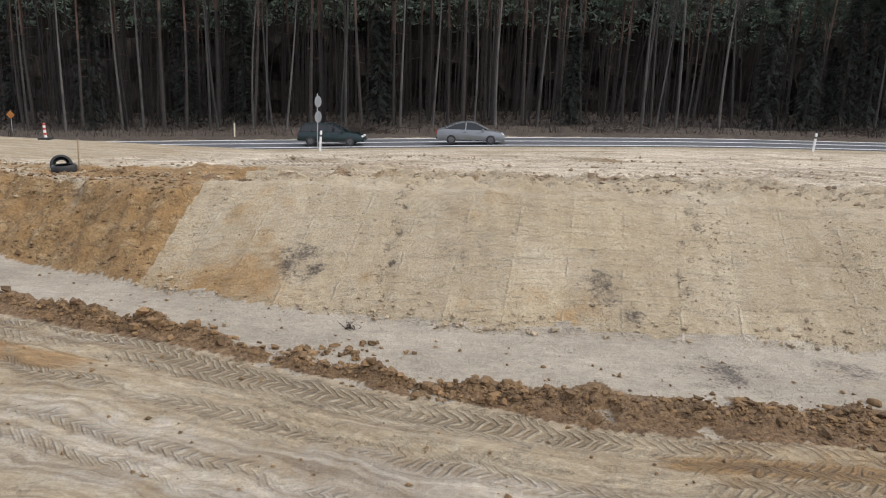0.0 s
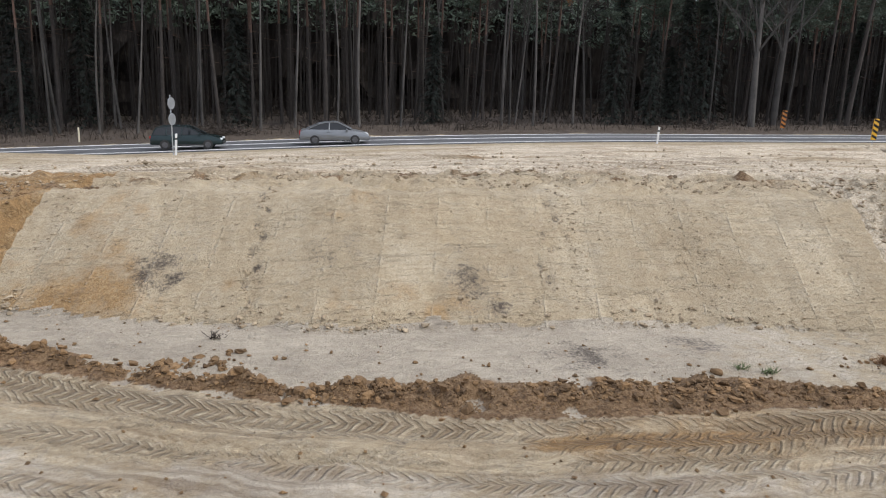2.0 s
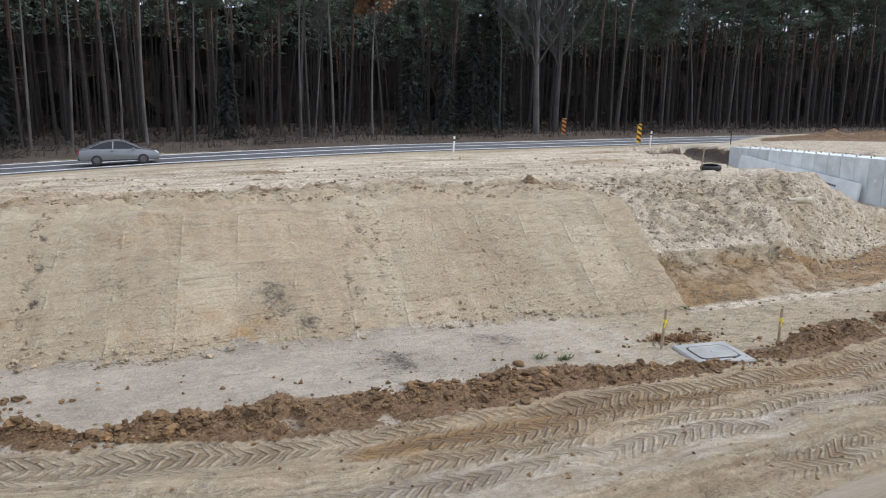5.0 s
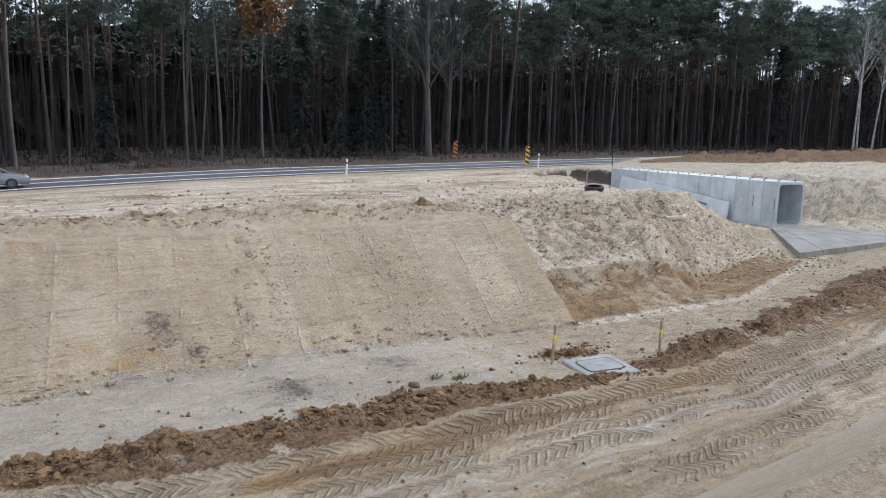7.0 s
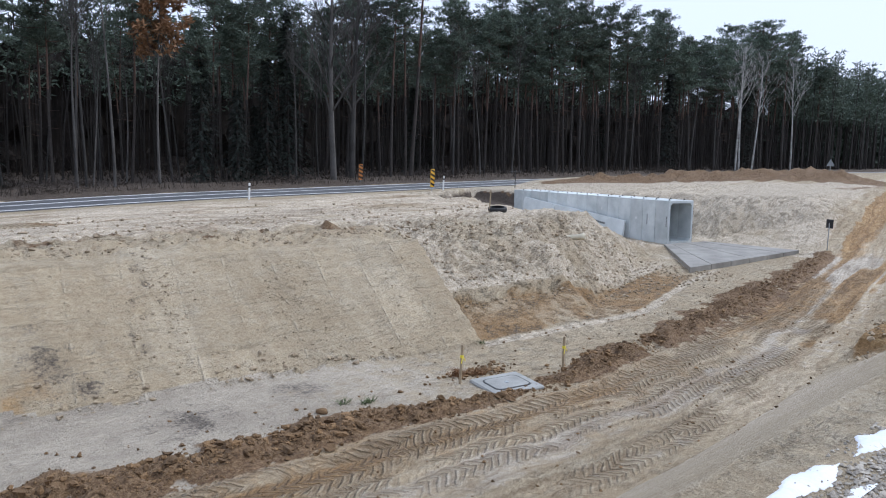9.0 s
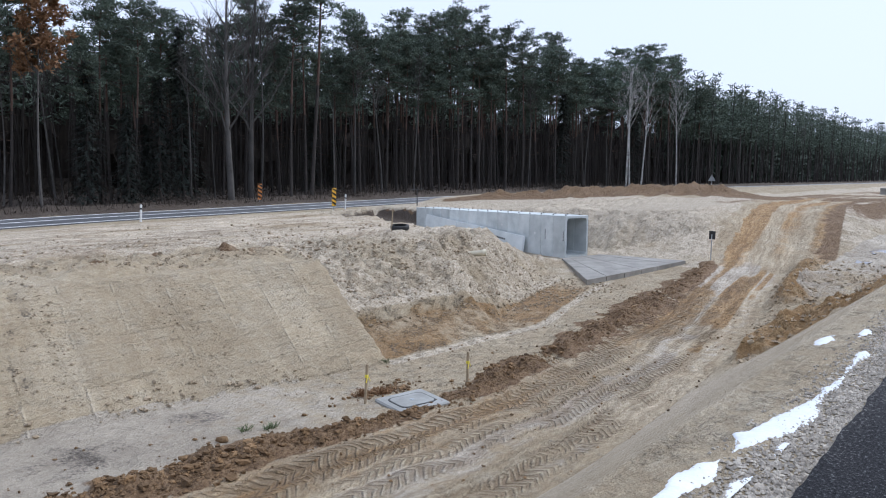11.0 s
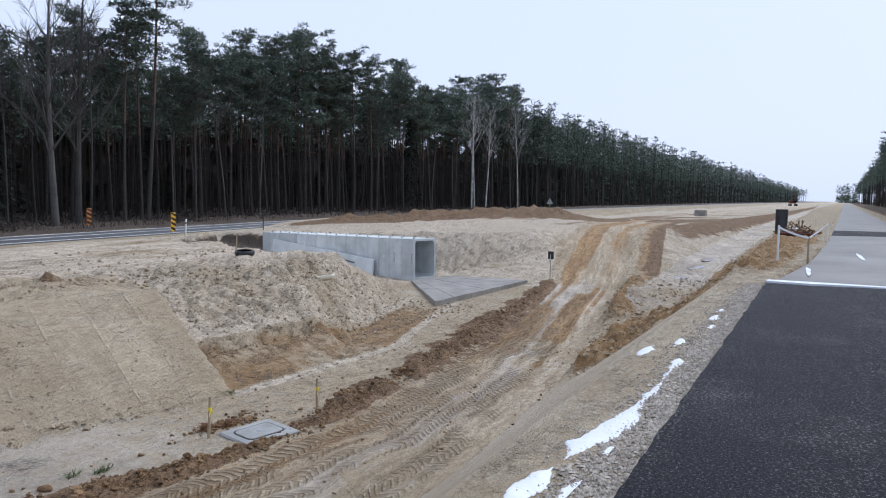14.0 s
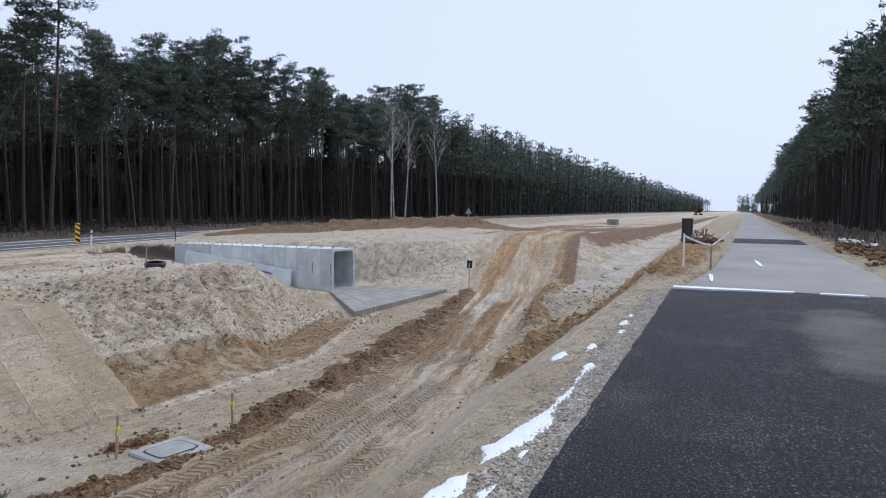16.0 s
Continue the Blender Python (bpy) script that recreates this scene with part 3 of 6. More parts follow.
    orange = orange + (0.5 + 0.3 * n2) * shelf - 0.9 * (x > right) * smooth(32, 28, x) * smooth(0.22, 0.1, np.abs(d + 0.05 + 0.15 * n2))
    orange = orange + 0.7 * rough * smooth(0.15, 0.4, t) + 0.6 * heap2 + 0.35 * brim + 1.0 * smooth(20, 24, x) * smooth(50, 42, x) * smooth(0.0, 0.12, t) * (t < 1) * (1 + n2)
    orange = orange + 0.62 * thrown * (1 + 1.1 * n2)
    orange = orange - 0.5 * (x > right) * (x < 33) * (d > 2.1) * (0.8 + 1.4 * n2) * (y < 24)
    orange = orange - 0.5 * (x > 34) * (off > 1.4) * (y > rf) * smooth(62, 56, x) * (1 + n2)
    orange = np.where((x < left) & (y > rf) & (y < 21) & (x > left - 0.6), 1.25 + 0.2 * n2, orange)
    orange = orange - 1.0 * (x < left - 1.6) * np.exp(-((d - 2.5 - 0.25 * n2 + 0.12 * (x + 9)) / 0.22) ** 2) * smooth(-8.0, -10.0, x)
    orange = orange + 1.4 * smooth(0.06, 0.15, spoil)
    orange = orange + smooth(38, 44, x) * smooth(0.2, 0.8, lane + 0.4 * n2) * (0.24 - 0.2 * np.cos((y - 0.5 * (ridge_near(x) + he)) * 2.6 + n1))
    face = smooth(42, 48, x) * smooth(8.0, 8.6, y) * (1 - smooth(0.05, 0.4, lane)) * (y < 24)
    orange = orange - 0.75 * face * (1 + 0.8 * n2) + 1.3 * face * smooth(56, 70, x) * smooth(2.0, 2.4, z + 0.25 * n2) * smooth(2.95, 2.8, z)
    flank = smooth(38, 43, x) * smooth(0.02, 0.15, lane) * smooth(0.75, 0.35, lane + 0.3 * n2)
    lug_band = smooth(0.07, 0.04, np.abs(v - 0.82)) + 0.7 * smooth(0.07, 0.04, np.abs(v - 0.3)) * smooth(6, 12, x) + 0.9 * smooth(0.05, 0.03, np.abs(v - 0.17)) * smooth(-0.1, 0.3, n1)
    on_haul = (y > he) & (y < rn)
    orange = orange + 0.6 * lug_band * on_haul * (0.6 + 1.2 * n1) + 0.36 * on_haul * smooth(1.7, 1.3, rn - y) * smooth(2, 4, x)
    lorry = on_haul * smooth(0.7, 0.95, y - he) * smooth(1.95, 1.7, y - he) * smooth(8, 11, x) * smooth(40, 34, x) * smooth(-0.45, 0.1, n1 + 0.3 * n2)
    orange = orange + 0.42 * lorry
    wet = np.where(on_haul, 0.36 + 0.14 * smooth(6, 12, x) + 0.45 * n1 + 0.25 * smooth(0.2, 0.1, np.abs(v - 0.5)) - 0.35 * lug_band - 0.4 * smooth(0.15, 0.0, v), 0.0)
    wet = np.where((y >= rn) & (y < tf + 0.15 + 0.2 * n2), curve(x, (4, 0.95), (9, 0.6), (13, 0.25), (60, 0.2)) + 0.25 * n1, wet)
    wet = np.where((y >= ditch_y - 0.5) & (y < ditch_y + 2.4) & (x > 30), 0.68 + 0.4 * n1, wet)
    brown = smooth(0.015, 0.06, heap + 0.02 * n2) * (y < tf) * 0.9
    brown = np.maximum(brown, 0.95 * smooth(0.3, 0.9, past))
    brown = np.maximum(brown, 0.95 * smooth(verge - 0.5, verge - 1.2, y))
    brown = np.maximum(brown, 0.85 * smooth(0.03, 0.12, spoil) + 0.25 * n2 * (spoil > 0.02))
    brown = np.maximum(brown, 0.68 * face * smooth(48, 60, x + 6 * n1) * smooth(1.75, 2.15, z + 0.3 * n2) * smooth(2.98, 2.88, z))
    brown = np.maximum(brown, 0.75 * flank * (y < 0.5 * (ridge_near(x) + he)))
    brown = np.maximum(brown, 0.62 * smooth(18.9, 19.3, y) * smooth(22.6, 21.0, y) * (x < 16) * smooth(0.05, 0.6, clump - 0.12 + 0.25 * n1))
    pale = smooth(20.8, 22.6, y) * smooth(47, 45, y) * smooth(-20, -4, x) * smooth(62, 50, x)
    streak = value_noise(x * 0.12, y, 0.9, 4, 0.6, 17)
    orange = orange - 0.72 * pale + 1.7 * pale * streak
    brown = np.maximum(brown, 0.5 * pale * smooth(0.3, 0.6, streak + 0.25 * n2) * (x < 40))
    brown = np.where((along > 14.8) & (along < 26) & (np.abs(off + 2) < 5) & (y < ROAD_Y - 1) & (z < plateau - 0.2), 1.0, brown)
    stain_shade = np.zeros_like(z)
    for sx, sy, sr, amount in STAINS:
        q = ((x - sx) / sr) ** 2 + ((y - sy) / sr) ** 2
        stain_shade = np.maximum(stain_shade, amount * np.exp(-q))
    # footprints: the shade in each dent is painted in as a dark spot
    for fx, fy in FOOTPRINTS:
        stain_shade = np.maximum(stain_shade, 0.6 * np.exp(-(((x - fx) / 0.10) ** 2 + ((y - fy) / 0.14) ** 2)))
    stain_shade = np.maximum(stain_shade, 0.36 * shelf * (1 + 0.6 * n2))
    stain_shade = np.maximum(stain_shade, 1.05 * smooth(0.0, 0.5, past))
    stain_shade = np.where((along > 14.8) & (along < 26) & (np.abs(off + 2) < 5) & (y < ROAD_Y - 1) & (z < plateau - 0.3), 1.2, stain_shade)
    stain_shade = np.maximum(stain_shade, 0.7 * smooth(verge - 0.6, verge - 1.6, y))
    orange = np.where((y > edge) & (y < ditch_y), orange - 0.3 * smooth(18, 14, x), orange)
    stain_shade = np.maximum(stain_shade, on_haul * (0.16 * lug_band + 0.12 * n2))
    wet = wet - lorry
    stain_shade = np.maximum(stain_shade, 0.14 * lorry)
    wet = wet - on_haul * (0.8 * smooth(38, 46, x) + 0.55 * smooth(1.7, 1.3, rn - y) * smooth(2, 4, x) * smooth(34, 28, x))
    brown = np.maximum(brown, 0.8 * np.exp(-((x - 11.5) / 0.75) ** 2 - ((y - 11.25) / 0.28) ** 2))
    even = panel * smooth(0, 0.3, d) * smooth(20, 19.5, y) + (y > edge) * (y < ditch_y) * smooth(20, 15, x)
    # the dressed strips of the slope, and the lie of the wheel tracks
    dressed = panel * (d > 0.05) * (high < plateau - 0.02) * (y < 20.5) * 1.0
    w = np.where(dressed > 0.5, pass_x, np.where(y < 19, rn - y, y + 0.04 * x))
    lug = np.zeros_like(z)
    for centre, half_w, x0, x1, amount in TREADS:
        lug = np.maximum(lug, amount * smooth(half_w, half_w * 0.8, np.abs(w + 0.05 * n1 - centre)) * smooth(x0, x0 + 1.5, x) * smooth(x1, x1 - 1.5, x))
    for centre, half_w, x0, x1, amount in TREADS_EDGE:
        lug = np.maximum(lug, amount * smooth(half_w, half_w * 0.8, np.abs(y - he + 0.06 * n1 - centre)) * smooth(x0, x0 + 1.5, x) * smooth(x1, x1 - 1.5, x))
    run = on_haul * smooth(-0.05, 0.12, v) + 0.95 * smooth(20.5, 22, y) * (y < 47) * (x < 36) + 0.8 * smooth(0.2, 0.7, lane) * (x > 40)
    return z, orange, wet, brown, stain_shade, even, dressed, w, lug * (on_haul | (y > 21)), run


def spaced(*spans):
    """Grid lines: (from, to, step) spans, the step growing evenly where two steps are given."""
    out = []
    for a, b, s0, s1 in spans:
        x, k = a, 0
        total = abs(b - a)
        while x < b - 1e-6:
            out.append(x)
            f = (x - a) / total
            x += s0 * (s1 / s0) ** f
    out.append(spans[-1][1])
    return np.array(out)


GX = spaced((-1500, -60, 150, 4), (-60, -14, 2.0, 0.2), (-14, 26, 0.085, 0.085), (26, 60, 0.11, 0.35), (60, 200, 0.5, 8), (200, 3500, 10, 300))
GY = spaced((-1500, -12, 200, 1.2), (-12, 0.4, 0.8, 0.4), (0.4, 5.4, 0.12, 0.12), (5.4, 11.6, 0.06, 0.06), (11.6, 22, 0.1, 0.1), (22, 26, 0.12, 0.25), (26, 62, 0.3, 0.6), (62, 140, 2, 8), (140, 2500, 12, 250))
gx, gy = np.meshgrid(GX, GY)
gz, g_orange, g_wet, g_brown, g_stain_shade, g_panel, g_dressed, g_w, g_lug, g_run = land(gx, gy)


def ground_at(x, y):
    return float(land(np.array([float(x)]), np.array([float(y)]))[0][0])


def ground_heights(xs, ys):
    return land(np.array(xs, dtype=float), np.array(ys, dtype=float))[0]


def build_ground():
    rows_n, cols = gx.shape
    co = np.stack([gx, gy, gz], -1).reshape(-1, 3)
    i = (np.arange(rows_n - 1)[:, None] * cols + np.arange(cols - 1)[None, :]).ravel()
    quads = np.stack([i, i + 1, i + cols + 1, i + cols], 1)
    me = bpy.data.meshes.new("ground")
    me.vertices.add(len(co))
    me.vertices.foreach_set("co", co.ravel())
    me.loops.add(quads.size)
    me.loops.foreach_set("vertex_index", quads.ravel().astype(np.int32))
    me.polygons.add(len(quads))
    me.polygons.foreach_set("loop_start", np.arange(0, quads.size, 4, dtype=np.int32))
    me.update(calc_edges=True)
    me.polygons.foreach_set("use_smooth", np.ones(len(quads), dtype=bool))
    at = me.attributes.new("soil", "FLOAT_COLOR", "POINT")
    at.data.foreach_set("color", np.stack([g_orange, g_wet, g_brown, g_stain_shade], -1).reshape(-1).astype(np.float32))
    at = me.attributes.new("trimmed", "FLOAT", "POINT")
    at.data.foreach_set("value", (g_panel * np.ones_like(gx)).ravel().astype(np.float32))
    for name, values in (("dressed", g_dressed), ("run", g_run)):
        at = me.attributes.new(name, "FLOAT", "POINT")
        at.data.foreach_set("value", (values * np.ones_like(gx)).ravel().astype(np.float32))
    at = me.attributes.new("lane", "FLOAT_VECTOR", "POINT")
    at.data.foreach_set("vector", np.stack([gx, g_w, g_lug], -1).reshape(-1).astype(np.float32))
    me.materials.append(SOIL)
    return tagged(new("ground", me), "bare excavated sand with muddy haul track, cut slope and spoil", "ground", kind="structure")


ground = build_ground()


# ---------------------------------------------------------------- mesh helpers
def finish(bm, name, mat, smooth_faces=False):
    me = bpy.data.meshes.new(name)
    bmesh.ops.recalc_face_normals(bm, faces=bm.faces[:])
    bm.to_mesh(me)
    bm.free()
    if smooth_faces:
        me.polygons.foreach_set("use_smooth", np.ones(len(me.polygons), dtype=bool))
    for m in (mat if isinstance(mat, (list, tuple)) else [mat]):
        me.materials.append(m)
    return me


def part(name, bm, mat, parent, label="", smooth_faces=False):
    ob = new(name, finish(bm, name, mat, smooth_faces))
    ob.parent = parent
    return tagged(ob, label)


def empty(name, m, label, category, group="", kind=""):
    ob = new(name)
    ob.matrix_world = m
    return tagged(ob, label, category, group, kind)


def box(bm, size, at=(0, 0, 0), bevel=0.0, turn=None):
    m = Matrix.Translation(at) @ (turn if turn is not None else Matrix()) @ Matrix.Diagonal((*size, 1))
    r = bmesh.ops.create_cube(bm, size=1, matrix=m)
    if bevel:
        edges = list({e for v in r["verts"] for e in v.link_edges})
        bmesh.ops.bevel(bm, geom=edges, offset=bevel, segments=1, profile=0.5, affect="EDGES")
    return bm


def rod(bm, a, b, r0, r1=None, sides=8):
    a, b = Vector(a), Vector(b)
    d = b - a
    m = Matrix.Translation((a + b) / 2) @ d.to_track_quat("Z", "Y").to_matrix().to_4x4()
    bmesh.ops.create_cone(bm, cap_ends=True, segments=sides, radius1=r0, radius2=r0 if r1 is None else r1, depth=d.length, matrix=m)
    return bm


def strip(name, xs, y0, y1, z, mat, thick=0.0, label="", category=""):
    """A sheet along x between two edges (functions of x) at height z(x), with a side of its thickness."""
    bm = bmesh.new()
    rows_v = []
    for x in xs:
        a, b, h = y0(x), y1(x), z(x)
        rows_v.append([bm.verts.new((x, a, h - thick)), bm.verts.new((x, a, h)), bm.verts.new((x, (a + b) / 2, h + 0.02)), bm.verts.new((x, b, h)), bm.verts.new((x, b, h - thick))])
    for p, q in zip(rows_v, rows_v[1:]):
        for k in range(4):
            bm.faces.new((p[k], q[k], q[k + 1], p[k + 1]))
    bm.faces.new(rows_v[0])
    bm.faces.new(rows_v[-1])
    ob = new(name, finish(bm, name, mat))
    return tagged(ob, label, category, kind="structure")


# ---------------------------------------------------------------- roads
END = 17.0
strip("road_new", np.concatenate([np.arange(-60, 0, 1.0), np.arange(0, END + 0.01, 0.05)]), lambda x: -4.2 + 0.01 * x,
      lambda x: float(asphalt_edge(x) + 0.035 * value_noise(np.array([x * 1.0]), np.array([0.0]), 0.35, 3, 0.7, 5)[0]), lambda x: 3.3, ASPHALT_NEW, 0.16, "fresh black asphalt layer with a ragged edge", "road")
strip("road_base", spaced((END, 60, 2, 4), (60, 3000, 8, 200)), lambda x: -4.2 + 0.01 * min(x, 60), lambda x: float(curve(x, (END, 1.02), (20, 0.72), (24, 0.42), (36, 0.18), (100, 0.1))), lambda x: 3.22, ASPHALT_OLD, 0.14, "grey worn lower asphalt layer", "road")
strip("road_old", spaced((-900, -60, 60, 4), (-60, 80, 4, 4), (80, 3000, 8, 150)), lambda x: ROAD_Y, lambda x: ROAD_Y + ROAD_WIDE, lambda x: float(road_level(x)), ASPHALT_ROAD, 0.3, "grey asphalt of the old two-lane road", "road")
for k, yy in enumerate((ROAD_Y + 0.35, ROAD_Y + ROAD_WIDE / 2, ROAD_Y + ROAD_WIDE - 0.35)):
    strip("road_marking", spaced((-400, -60, 40, 4), (-60, 80, 4, 4), (80, 900, 8, 60)), lambda x: yy - 0.08, lambda x: yy + 0.08, lambda x: float(road_level(x)) + (0.024 if k == 1 else 0.008), WHITE_PAINT, 0.004, "thin white painted road line", "marking")


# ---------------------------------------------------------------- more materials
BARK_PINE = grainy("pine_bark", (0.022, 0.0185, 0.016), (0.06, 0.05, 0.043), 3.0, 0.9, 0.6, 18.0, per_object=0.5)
BARK_RED = grainy("upper_pine_bark", (0.048, 0.031, 0.024), (0.14, 0.084, 0.062), 2.0, 0.9, 0.5, 18.0, per_object=0.4)
BARK_GREY = grainy("grey_bark", (0.024, 0.022, 0.020), (0.12, 0.111, 0.10), 0.5, 0.9, 0.5, 16.0, per_object=0.9)
BARK_BIRCH = grainy("birch_bark", (0.10, 0.09, 0.08), (0.78, 0.76, 0.72), 2.6, 0.8, 0.3, 12.0, per_object=0.2)
NEEDLE = grainy("pine_needles", (0.055, 0.078, 0.062), (0.17, 0.205, 0.158), 1.2, 0.75, 0.2, 12.0, per_object=0.5)
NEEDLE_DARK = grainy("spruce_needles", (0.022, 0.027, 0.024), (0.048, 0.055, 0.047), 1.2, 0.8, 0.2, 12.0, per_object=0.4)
LEAF_DRY = grainy("dry_leaves", (0.13, 0.065, 0.028), (0.27, 0.14, 0.06), 1.2, 0.8, 0.2, 12.0)
# dark streaked colour that stands for the shade deep in the wood
WOOD_SHADE, _n, _l, _b = material("dim_wood_shade", 1.0)
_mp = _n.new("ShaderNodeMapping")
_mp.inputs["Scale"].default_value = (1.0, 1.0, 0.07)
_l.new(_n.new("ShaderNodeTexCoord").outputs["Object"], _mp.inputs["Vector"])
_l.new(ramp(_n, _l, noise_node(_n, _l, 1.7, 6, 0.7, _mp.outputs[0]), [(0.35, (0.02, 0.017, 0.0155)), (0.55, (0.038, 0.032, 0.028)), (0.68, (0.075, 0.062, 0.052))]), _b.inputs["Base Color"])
for _m in (NEEDLE, NEEDLE_DARK, WOOD_SHADE):
    _m.node_tree.nodes["Principled BSDF"].inputs["Specular IOR Level"].default_value = 0.12
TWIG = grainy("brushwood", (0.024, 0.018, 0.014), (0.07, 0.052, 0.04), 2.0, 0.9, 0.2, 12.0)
CLOD = grainy("clods", (0.10, 0.056, 0.024), (0.30, 0.185, 0.09), 1.6, 0.92, 1.0, 25.0, distance=0.03, per_piece=0.45)
CLOD_SAND = grainy("sand_lumps", (0.25, 0.185, 0.115), (0.45, 0.365, 0.255), 1.3, 0.92, 0.6, 25.0, per_piece=0.3)
CONCRETE_SLAB = grainy("pale_concrete", (0.20, 0.20, 0.185), (0.40, 0.40, 0.38), 2.0, 0.8, 0.3, 40.0)
GRAVEL = grainy("gravel", (0.27, 0.235, 0.19), (0.60, 0.54, 0.455), 7.0, 0.85, 0.3, 40.0, per_piece=0.35)
SNOW = grainy("snow", (0.56, 0.59, 0.64), (0.80, 0.82, 0.86), 2.0, 0.6, 0.4, 30.0)
RUBBER = grainy("rubber", (0.01, 0.01, 0.01), (0.03, 0.03, 0.03), 6.0, 0.7, 0.3, 40.0)
WOOD = grainy("raw_wood", (0.24, 0.18, 0.11), (0.42, 0.33, 0.22), 6.0, 0.85, 0.3, 50.0)
GREY_METAL = grainy("galvanised", (0.32, 0.34, 0.36), (0.48, 0.50, 0.52), 3.0, 0.45, 0.1, 40.0, 0.6)
BLACK_PAINT = grainy("black_paint", (0.012, 0.012, 0.013), (0.03, 0.03, 0.032), 5.0, 0.5, 0.1, 40.0)
YELLOW_PAINT = grainy("yellow_paint", (0.62, 0.33, 0.02), (0.78, 0.45, 0.03), 5.0, 0.5, 0.1, 40.0)
YELLOW_TAPE = grainy("yellow_ribbon", (0.62, 0.5, 0.03), (0.8, 0.66, 0.06), 5.0, 0.5, 0.1, 40.0)
RED_PAINT = grainy("red_paint", (0.30, 0.04, 0.03), (0.45, 0.07, 0.05), 5.0, 0.5, 0.1, 40.0)
RUST = grainy("rust", (0.06, 0.02, 0.013), (0.15, 0.055, 0.035), 3.0, 0.85, 0.4, 30.0)
ORANGE_PAINT = grainy("orange_paint", (0.34, 0.12, 0.02), (0.46, 0.17, 0.03), 5.0, 0.5, 0.1, 40.0)
PVC = grainy("cream_pvc", (0.58, 0.52, 0.38), (0.72, 0.66, 0.5), 4.0, 0.45, 0.1, 40.0)
WATER, _n, _l, _b = material("puddle_water", 0.06)
_b.inputs["Base Color"].default_value = (0.09, 0.075, 0.06, 1)
GLASS_DARK, _n, _l, _b = material("car_glass", 0.08)
_b.inputs["Base Color"].default_value = (0.012, 0.014, 0.016, 1)
RIM_METAL = grainy("wheel_metal", (0.07, 0.07, 0.075), (0.16, 0.16, 0.17), 5.0, 0.4, 0.1, 40.0, 0.6)
CAR_GREEN = grainy("dark_green_lacquer", (0.010, 0.022, 0.024), (0.016, 0.032, 0.034), 1.0, 0.25, 0.02, 40.0, 0.3)
CAR_SILVER = grainy("silver_lacquer", (0.17, 0.18, 0.19), (0.22, 0.23, 0.24), 1.0, 0.3, 0.02, 40.0, 0.5)
LAMP_GLASS, _n, _l, _b = material("headlamp_glass", 0.1)
_b.inputs["Base Color"].default_value = (0.75, 0.77, 0.78, 1)
TAIL_GLASS, _n, _l, _b = material("tail_lamp", 0.2)
_b.inputs["Base Color"].default_value = (0.35, 0.015, 0.012, 1)


# ---------------------------------------------------------------- raw mesh building
class Shape:
    """Gathers vertices and faces, then makes one mesh."""

    def __init__(self):
        self.v, self.f, self.m = [], [], []

    def tri(self, a, b, c, mat=0):
        n = len(self.v)
        self.v += [tuple(a), tuple(b), tuple(c)]
        self.f.append((n, n + 1, n + 2))
        self.m.append(mat)

    def tube(self, points, radii, sides=5, mat=0, mat_from=None):
        n = len(self.v)
        for k, (p, r) in enumerate(zip(points, radii)):
            q = points[min(k + 1, len(points) - 1)]
            o = points[max(k - 1, 0)]
            d = (Vector(q) - Vector(o)).normalized()
            a = d.orthogonal().normalized()
            b = d.cross(a)
            for s in range(sides):
                t = 2 * math.pi * s / sides
                self.v.append(tuple(Vector(p) + r * (math.cos(t) * a + math.sin(t) * b)))
        for k in range(len(points) - 1):
            for s in range(sides):
                i, j = n + k * sides + s, n + k * sides + (s + 1) % sides
                self.f.append((i, j, j + sides, i + sides))
                self.m.append(mat_from[1] if mat_from and k >= mat_from[0] else mat)

    def lump(self, c, r, rnd, flat=0.7, big=False):
        """An uneven clod or stone."""
        n = len(self.v)
        if big:
            rings = ((1.0, 1), (0.55, 6), (-0.2, 6), (-0.8, 1))
        else:
            rings = ((1.0, 1), (0.1, 4), (-0.8, 1))
        index = []
        t0 = rnd.random() * 6.28
        sx, sy = rnd.uniform(0.7, 1.3), rnd.uniform(0.7, 1.3)
        for h, count in rings:
            row = []
            w = math.sqrt(max(0.0, 1 - h * h)) if count > 1 else 0.0
            for s in range(count):
                t = t0 + 6.283 * s / count
                k = r * rnd.uniform(0.55, 1.35)
                row.append(len(self.v))
                self.v.append((c[0] + k * w * math.cos(t) * sx + rnd.gauss(0, 0.12) * r, c[1] + k * w * math.sin(t) * sy + rnd.gauss(0, 0.12) * r, c[2] + k * h * flat + rnd.gauss(0, 0.1) * r))
            index.append(row)
        for p, q in zip(index, index[1:]):
            if len(p) == 1:
                for s in range(len(q)):
                    self.f.append((p[0], q[s], q[(s + 1) % len(q)]))
            elif len(q) == 1:
                for s in range(len(p)):
                    self.f.append((q[0], p[(s + 1) % len(p)], p[s]))
            else:
                for s in range(len(p)):
                    self.f.append((p[s], q[s], q[(s + 1) % len(p)], p[(s + 1) % len(p)]))
        self.m += [0] * (len(self.f) - len(self.m))

    def mesh(self, name, mats, smooth_faces=False):
        me = bpy.data.meshes.new(name)
        me.from_pydata(self.v, [], self.f)
        for m in (mats if isinstance(mats, (list, tuple)) else [mats]):
            me.materials.append(m)
        if len(me.materials) > 1:
            me.polygons.foreach_set("material_index", np.array(self.m, dtype=np.int32))
        if smooth_faces:
            me.polygons.foreach_set("use_smooth", np.ones(len(me.polygons), dtype=bool))
        me.update()
        return me

    def child(self, name, mats, parent, label="", smooth_faces=False):
        ob = new(name, self.mesh(name, mats, smooth_faces))
        ob.parent = parent
        return tagged(ob, label)


